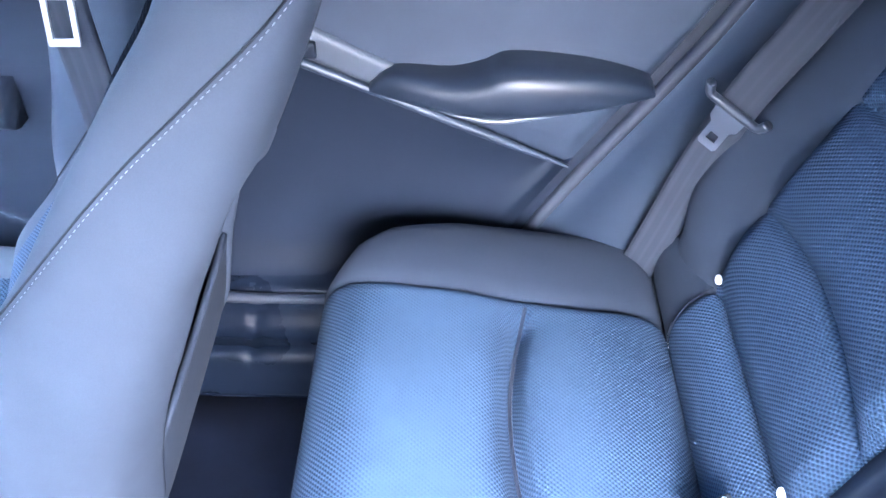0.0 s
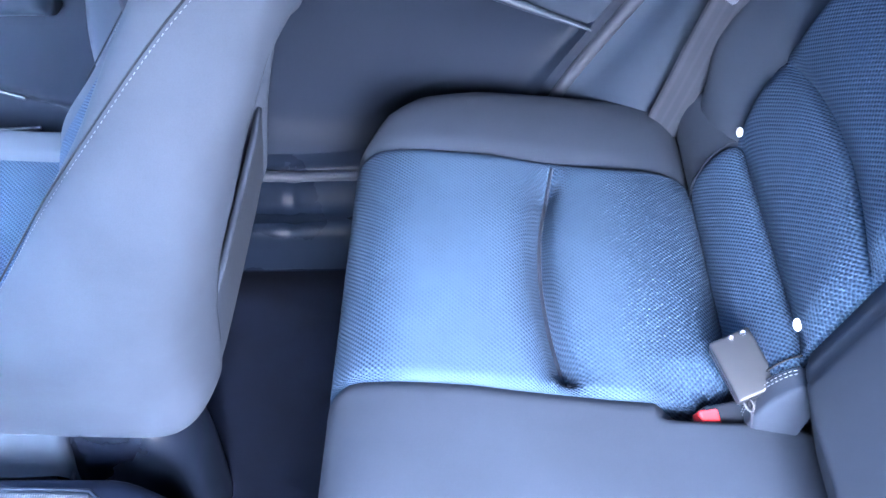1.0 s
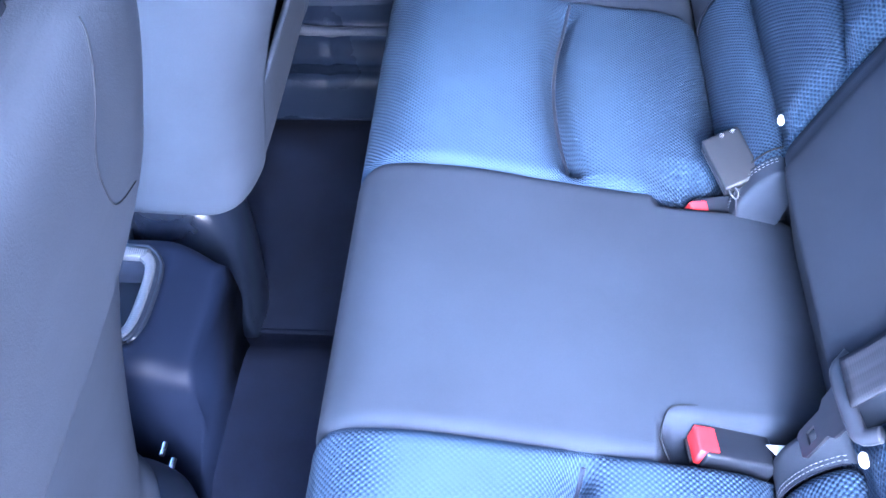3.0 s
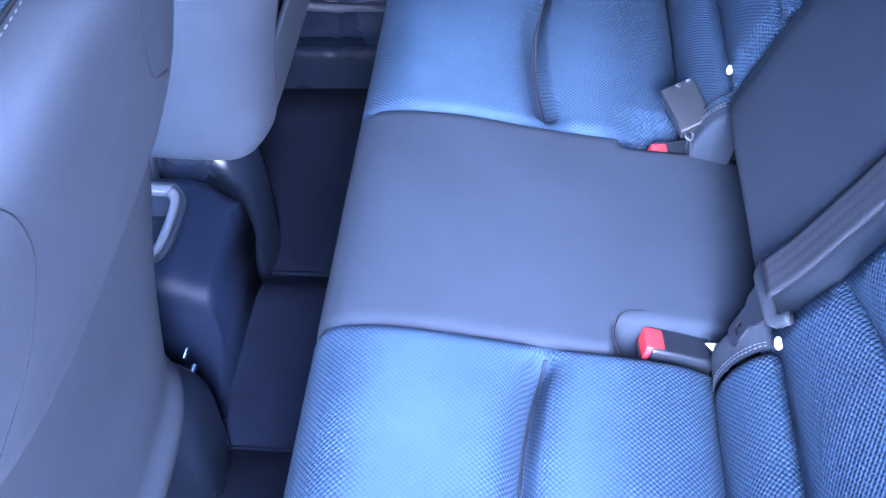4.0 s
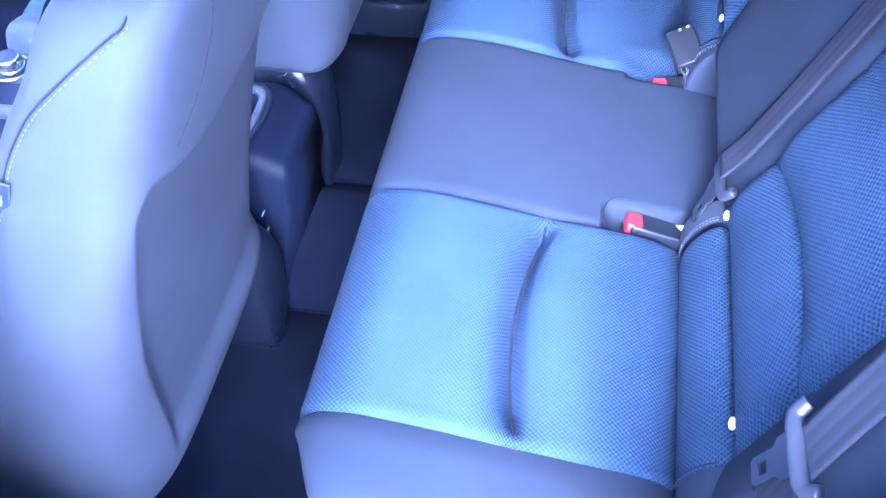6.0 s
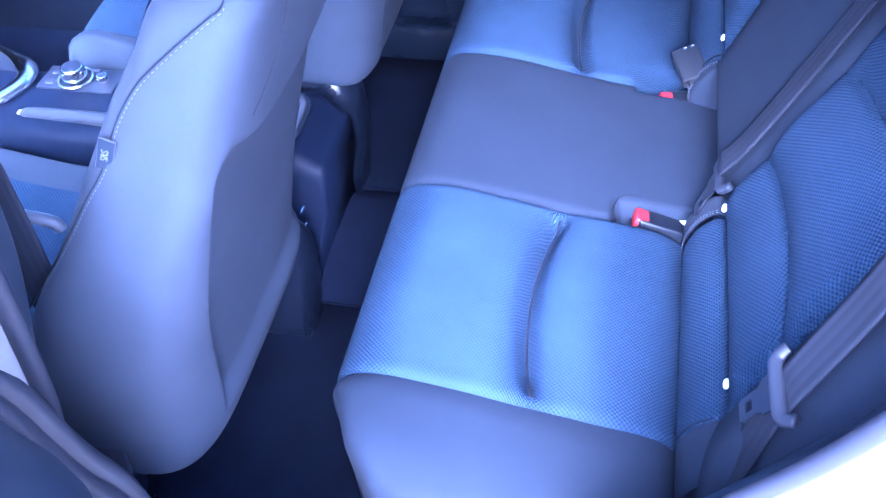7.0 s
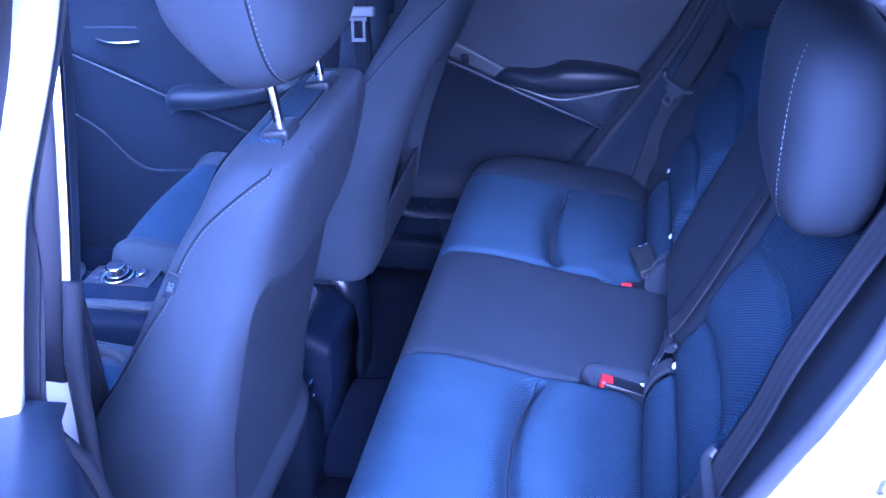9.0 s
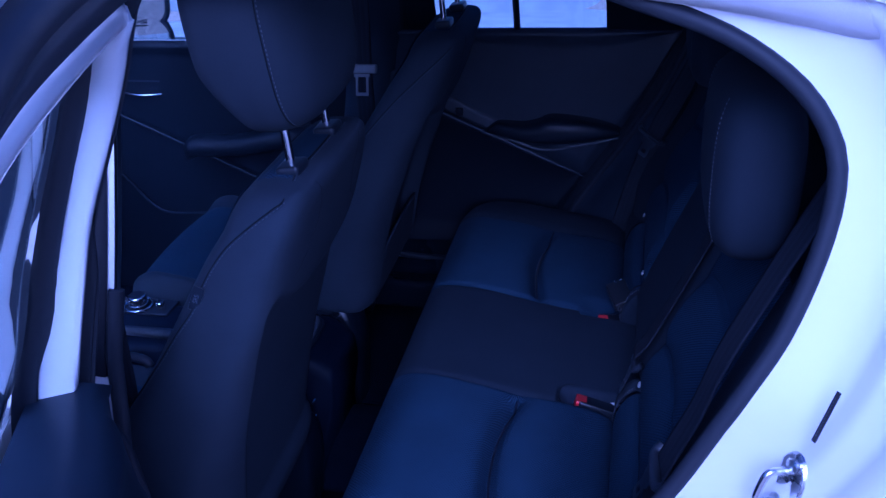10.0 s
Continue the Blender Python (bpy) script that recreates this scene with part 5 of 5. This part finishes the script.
def buckle(name, label, at):
    """A belt buckle: dark body, red press button at its mouth, stalk below."""
    ob = thing(name, label, "belt buckle", at=at)
    part("body", box((0.072, 0.040, 0.024), (0, 0, 0), 0.004), GLOSS_SOFT, ob, "dark plastic body")
    part("button", box((0.022, 0.034, 0.020), (-0.0310, 0, 0.0022), 0.003), RED, ob, "red press button")
    part("slot", box((0.004, 0.028, 0.003), (-0.0415, 0, -0.0085), 0.0005, 1), INK, ob, "dark slot")
    part("stalk", box((0.05, 0.026, 0.006), (0.055, 0, -0.003), 0.002), BELT, ob, "webbing stalk")
    return ob


buckle("belt_buckle", "black belt buckle with a red button lying in its pocket", basis((0.518, -0.147, 0.479), (0.95, -0.02, -0.26), (0.22, 0.24, 0.93)))
pocket_line = catmull([(0.453, -0.170, 0.502), (0.446, -0.150, 0.5065), (0.449, -0.132, 0.508), (0.457, -0.117, 0.507), (0.474, -0.111, 0.5045), (0.510, -0.111, 0.4985), (0.556, -0.113, 0.492)], 50)
part("pocket_seam", tube("pocket_seam", pocket_line, 0.0009, 6), DARKTHREAD, bench, "dark stitched pocket edge")
flag = part("care_label", mesh_of("care_label", [(0.545, -0.146, 0.496), (0.566, -0.148, 0.500), (0.557, -0.163, 0.498), (0.545, -0.146, 0.495), (0.566, -0.148, 0.499), (0.557, -0.163, 0.497)], [(0, 1, 2), (5, 4, 3), (0, 3, 4, 1), (1, 4, 5, 2), (2, 5, 3, 0)], smooth=False), TAGWHITE)
tagged(flag, "small white cloth label sewn into the seat crease", "label")
buckle("belt_buckle", "black belt buckle with a red button beside the crease", basis((0.546, 0.160, 0.476), (0.93, 0.26, -0.12), (0.12, -0.30, 0.94)))
# the second buckle lies face up, showing its grey back
lying = thing("belt_buckle", "grey backed belt buckle standing on the blue panel", "belt buckle", at=basis((0.549, 0.190, 0.536), (0.35, -0.90, -0.25), (-0.25, -0.28, 0.93)))
part("body", box((0.068, 0.044, 0.020), (0.0, 0, 0), 0.004), BUCKLE_BACK, lying, "grey plastic back")
part("rim", box((0.064, 0.047, 0.010), (0.0, 0.0, -0.009), 0.003), GLOSS_SOFT, lying, "black plastic edge")
for y in (0.001, 0.014):
    part("rivet", lathe([(0.0003, 0.0004), (0.0012, 0.0003), (0.0018, 0.0012), (0.0025, 0.0013), (0.0032, 0.0)], 18, Matrix.Translation((-0.029, y, 0.0100))), STEEL, lying, "pale ringed rivet")
for y in (-0.014, 0.014):
    part("wire_loop", tube("wire_loop", catmull([(0.032, y - 0.003, 0.004), (0.040, y - 0.004, 0.003), (0.044, y, -0.001), (0.040, y + 0.004, 0.003), (0.032, y + 0.003, 0.004)], 24), 0.0014, 8), GREY, lying, "bright wire loop")
rows = [[(x + 0.006 * w * w, (half * w), z + 0.0015 * math.cos(5 * w)) for w in np.linspace(-1, 1, 12)] for x, z, half in ((0.030, -0.002, 0.015), (0.040, -0.004, 0.017), (0.047, -0.014, 0.020), (0.052, -0.030, 0.023), (0.056, -0.050, 0.025))]
stalk = part("stalk", grid("stalk", rows), BELT, lying, "grey webbing stalk")
stalk.modifiers.new("thickness", "SOLIDIFY").thickness = 0.0016
cord = thing("cord", "thin black cord round the crease roll", "cord")
part("strand", tube("strand", catmull([(0.5515, 0.175, 0.495), (0.556, 0.176, 0.522), (0.569, 0.177, 0.549), (0.584, 0.178, 0.565), (0.600, 0.179, 0.570)], 20), 0.0012, 6), BLACKCORD, cord)

# anchor tags in the crease
for y in (-0.493, -0.202, 0.206, 0.495):
    tag = thing("anchor_tag", "small white oval anchor tag in the seat crease", "tag", "anchor tags", at=Matrix.Translation(on_back(0.002, y, 0.006)) @ pose(0, 0, 0, 0, -60, 0))
    part("disc", lathe([(0.002, -0.001), (0.92, -0.001), (1.0, 0.0), (0.92, 0.0015), (0.05, 0.002)], 28, Matrix.Diagonal((0.0052, 0.0074, 1, 1))), TAGWHITE, tag)

# ---- centre console ----
console = thing("centre_console", "dark centre console between the front seats", "console")
section = catmull([(-0.125, 0.215), (-0.108, 0.30), (-0.095, 0.42), (-0.088, 0.482), (-0.078, 0.497), (-0.060, 0.500), (0.060, 0.500), (0.078, 0.497), (0.088, 0.482), (0.095, 0.42), (0.108, 0.30), (0.125, 0.215)], 50)
rows = []
for x in np.r_[np.linspace(-1.05, -0.46, 16), np.linspace(-0.44, -0.36, 8), np.linspace(-0.34, -0.107, 10), np.linspace(-0.098, -0.038, 9)]:
    end = float(smoothstep(-0.112, -0.034, x))
    sunk = 0.038 * float(smoothstep(-0.335, -0.315, x)) * float(smoothstep(-0.092, -0.112, x))
    under = 0.030 * float(smoothstep(-0.30, -0.06, x))   # the rear end draws in towards the floor
    rows.append([(x - under * float(smoothstep(0.42, 0.23, z)), y * (1.06 - 0.10 * end), z - (0.035 * end**2) * float(smoothstep(0.3, 0.5, z)) - sunk * (z > 0.49 and abs(y) < 0.050)) for y, z in section])
part("body", grid("body", rows, caps=True), TRIM_BLUE, console, "dark plastic body")
rim_path = catmull([(-0.31, -0.060), (-0.135, -0.060), (-0.113, -0.054), (-0.103, -0.036), (-0.101, 0.0), (-0.103, 0.038), (-0.113, 0.056), (-0.135, 0.062), (-0.31, 0.062), (-0.325, 0.05), (-0.325, -0.05)], 1080, closed=True)
away = outwards(rim_path)
part("tray_rim", grid("tray_rim", [[(x + nx * o, y + ny * o, 0.500 + h) for (x, y), (nx, ny) in zip(rim_path[::12], away[::12])] for o, h in ((0.013, -0.003), (0.0125, 0.002), (0.010, 0.0028), (0.0092, 0.0010), (0.0080, 0.0028), (0.005, 0.0040), (0.004, 0.002))], closed_v=True), GLOSS_SOFT, console, "dark tray rim")
band = []
for o, h in ((0.005, 0.002), (0.0045, 0.0052), (0.003, 0.0058), (-0.006, 0.0040), (-0.0075, 0.0030), (-0.008, -0.004)):
    band.append([(x + nx * o, y + ny * o, 0.500 + h + 0.0007 * (k % 4 < 2) * (-0.006 <= o < 0.004)) for k, ((x, y), (nx, ny)) in enumerate(zip(rim_path, away))])
part("tray_band", grid("tray_band", band, closed_v=True), TRIM_BAND, console, "silver ribbed band round the tray")
part("tray_wall", grid("tray_wall", [[(x + nx * o, y + ny * o, z) for (x, y), (nx, ny) in zip(rim_path[::12], away[::12])] for o, z in ((-0.0072, 0.500), (-0.009, 0.466))], closed_v=True), TRIM, console, "dark tray wall")
part("tray_floor", box((0.218, 0.112, 0.004), (-0.213, 0.0, 0.467), 0.001), TRIM, console, "dark tray")
# control panel with knobs
panel = part("control_panel", box((0.155, 0.066, 0.010), (-0.545, 0.062, 0.500), 0.003), GLOSS, console, "glossy black control panel")
big = part("dial", lathe([(0.010, 0.0), (0.0225, 0.0), (0.0235, 0.006), (0.0225, 0.022), (0.021, 0.0265), (0.0195, 0.0275)], 40, Matrix.Translation((-0.553, 0.058, 0.507))), CHROME, console, "knurled silver dial")
part("dial_cap", lathe([(0.002, 0.0), (0.0185, 0.0), (0.0175, 0.0012), (0.002, 0.0014)], 36, Matrix.Translation((-0.553, 0.058, 0.5345))), GLOSS, big, "black dial cap")
part("dial_ring", tube("dial_ring", [(-0.553 + 0.032 * math.cos(w), 0.058 + 0.032 * math.sin(w), 0.508) for w in np.linspace(0, 2 * math.pi, 40, endpoint=False)], 0.0032, 8, closed=True), CHROME, console, "chrome ring round the dial")
small = part("small_dial", lathe([(0.006, 0.0), (0.0105, 0.0), (0.0105, 0.012), (0.009, 0.014)], 28, Matrix.Translation((-0.497, 0.058, 0.506))), CHROME, console, "small silver dial")
part("dial_cap", lathe([(0.001, 0.0), (0.0082, 0.0), (0.0078, 0.0008), (0.001, 0.001)], 24, Matrix.Translation((-0.497, 0.058, 0.5195))), GLOSS, small, "black dial cap")
for x, y in ((-0.600, 0.045), (-0.600, 0.075), (-0.583, 0.086), (-0.525, 0.086)):
    part("button", box((0.016, 0.010, 0.004), (x, y, 0.506), 0.0012), GREY, console, "small grey button")
# shifter surround
loop = catmull([(-0.95, 0.150), (-0.86, 0.158), (-0.76, 0.132), (-0.685, 0.092), (-0.652, 0.055), (-0.655, 0.010), (-0.685, -0.030), (-0.76, -0.048), (-0.86, -0.050), (-0.95, -0.045), (-0.98, 0.05)], 90, closed=True)
fat = 0.007 + 0.013 * bell(loop[:, 0] + 0.66, 0.05)
part("shifter_surround", tube("shifter_surround", [(x, y, 0.508) for x, y in loop], fat, 12, closed=True, flat=0.55), CHROME, console, "bright chrome shifter surround")
part("shifter_plinth", grid("shifter_plinth", [[(-0.815 + (x + 0.815) * k, 0.052 + (y - 0.052) * k, z) for x, y in loop] for k, z in ((1.06, 0.44), (1.05, 0.498), (0.97, 0.503), (0.80, 0.498), (0.30, 0.497), (0.05, 0.497))], closed_v=True), GLOSS_SOFT, console, "dark shifter plinth")
part("boot", grid("boot", [[(-0.82 + 0.055 * k * math.cos(w), 0.052 + 0.05 * k * math.sin(w), z) for w in np.linspace(0, 2 * math.pi, 24, endpoint=False)] for k, z in ((1.0, 0.498), (0.80, 0.515), (0.85, 0.522), (0.55, 0.545), (0.3, 0.57))], closed_v=True, caps=True), TRIM, console, "dark leather boot")
# hand brake
brake = thing("hand_brake", "dark hand brake lever with a pale button", "hand brake")
part("lever", tube("lever", catmull([(-0.612, -0.040, 0.494), (-0.58, -0.040, 0.497), (-0.50, -0.043, 0.502), (-0.42, -0.048, 0.504), (-0.35, -0.05, 0.49)], 30), [0.0105] + [0.0135] * 29, 16), GREY, brake)
part("button", lathe([(0.002, 0), (0.009, 0.001), (0.009, 0.009), (0.006, 0.012)], 20, Matrix.Translation((-0.610, -0.040, 0.494)) @ pose(0, 0, 0, 0, -90, 0)), TAGWHITE, brake, "pale release button")
part("collar", tube("collar", [(-0.430, -0.0475, 0.504), (-0.412, -0.0485, 0.5035)], 0.0148, 16), GLOSS, brake, "glossy collar")

# airbag tag on the near seat's flank
tag_m = basis((0.006, -SEAT_Y - side_y(0.008, 0.965) - 0.002, 0.966), (0.42, 0.0, 0.91), (-0.91, -0.06, 0.42))
tag = thing("airbag_tag", "grey cloth airbag tag sewn into the seat flank", "tag", at=tag_m)
part("flag", box((0.040, 0.0016, 0.015), (0, 0, 0), 0.0006, 1), TRIM_MID, tag)
for name, size, at in (("edge", (0.040, 0.0022, 0.0010), (0, 0, -0.0075)), ("edge", (0.0010, 0.0022, 0.015), (0.020, 0, 0)), ("edge", (0.0010, 0.0022, 0.015), (-0.020, 0, 0))):
    part(name, box(size, at, 0.0004, 1), GREY, tag, "pale sewn edge")
word = bpy.data.curves.new("word", "FONT")
word.body, word.size, word.align_x, word.align_y, word.extrude = "SRS", 0.0095, "CENTER", "CENTER", 0.0003
ink = new("lettering", word)
word.materials.append(THREAD)
ink.parent = tag
ink.matrix_local = pose(0, -0.0014, 0, 90, 0, 0)
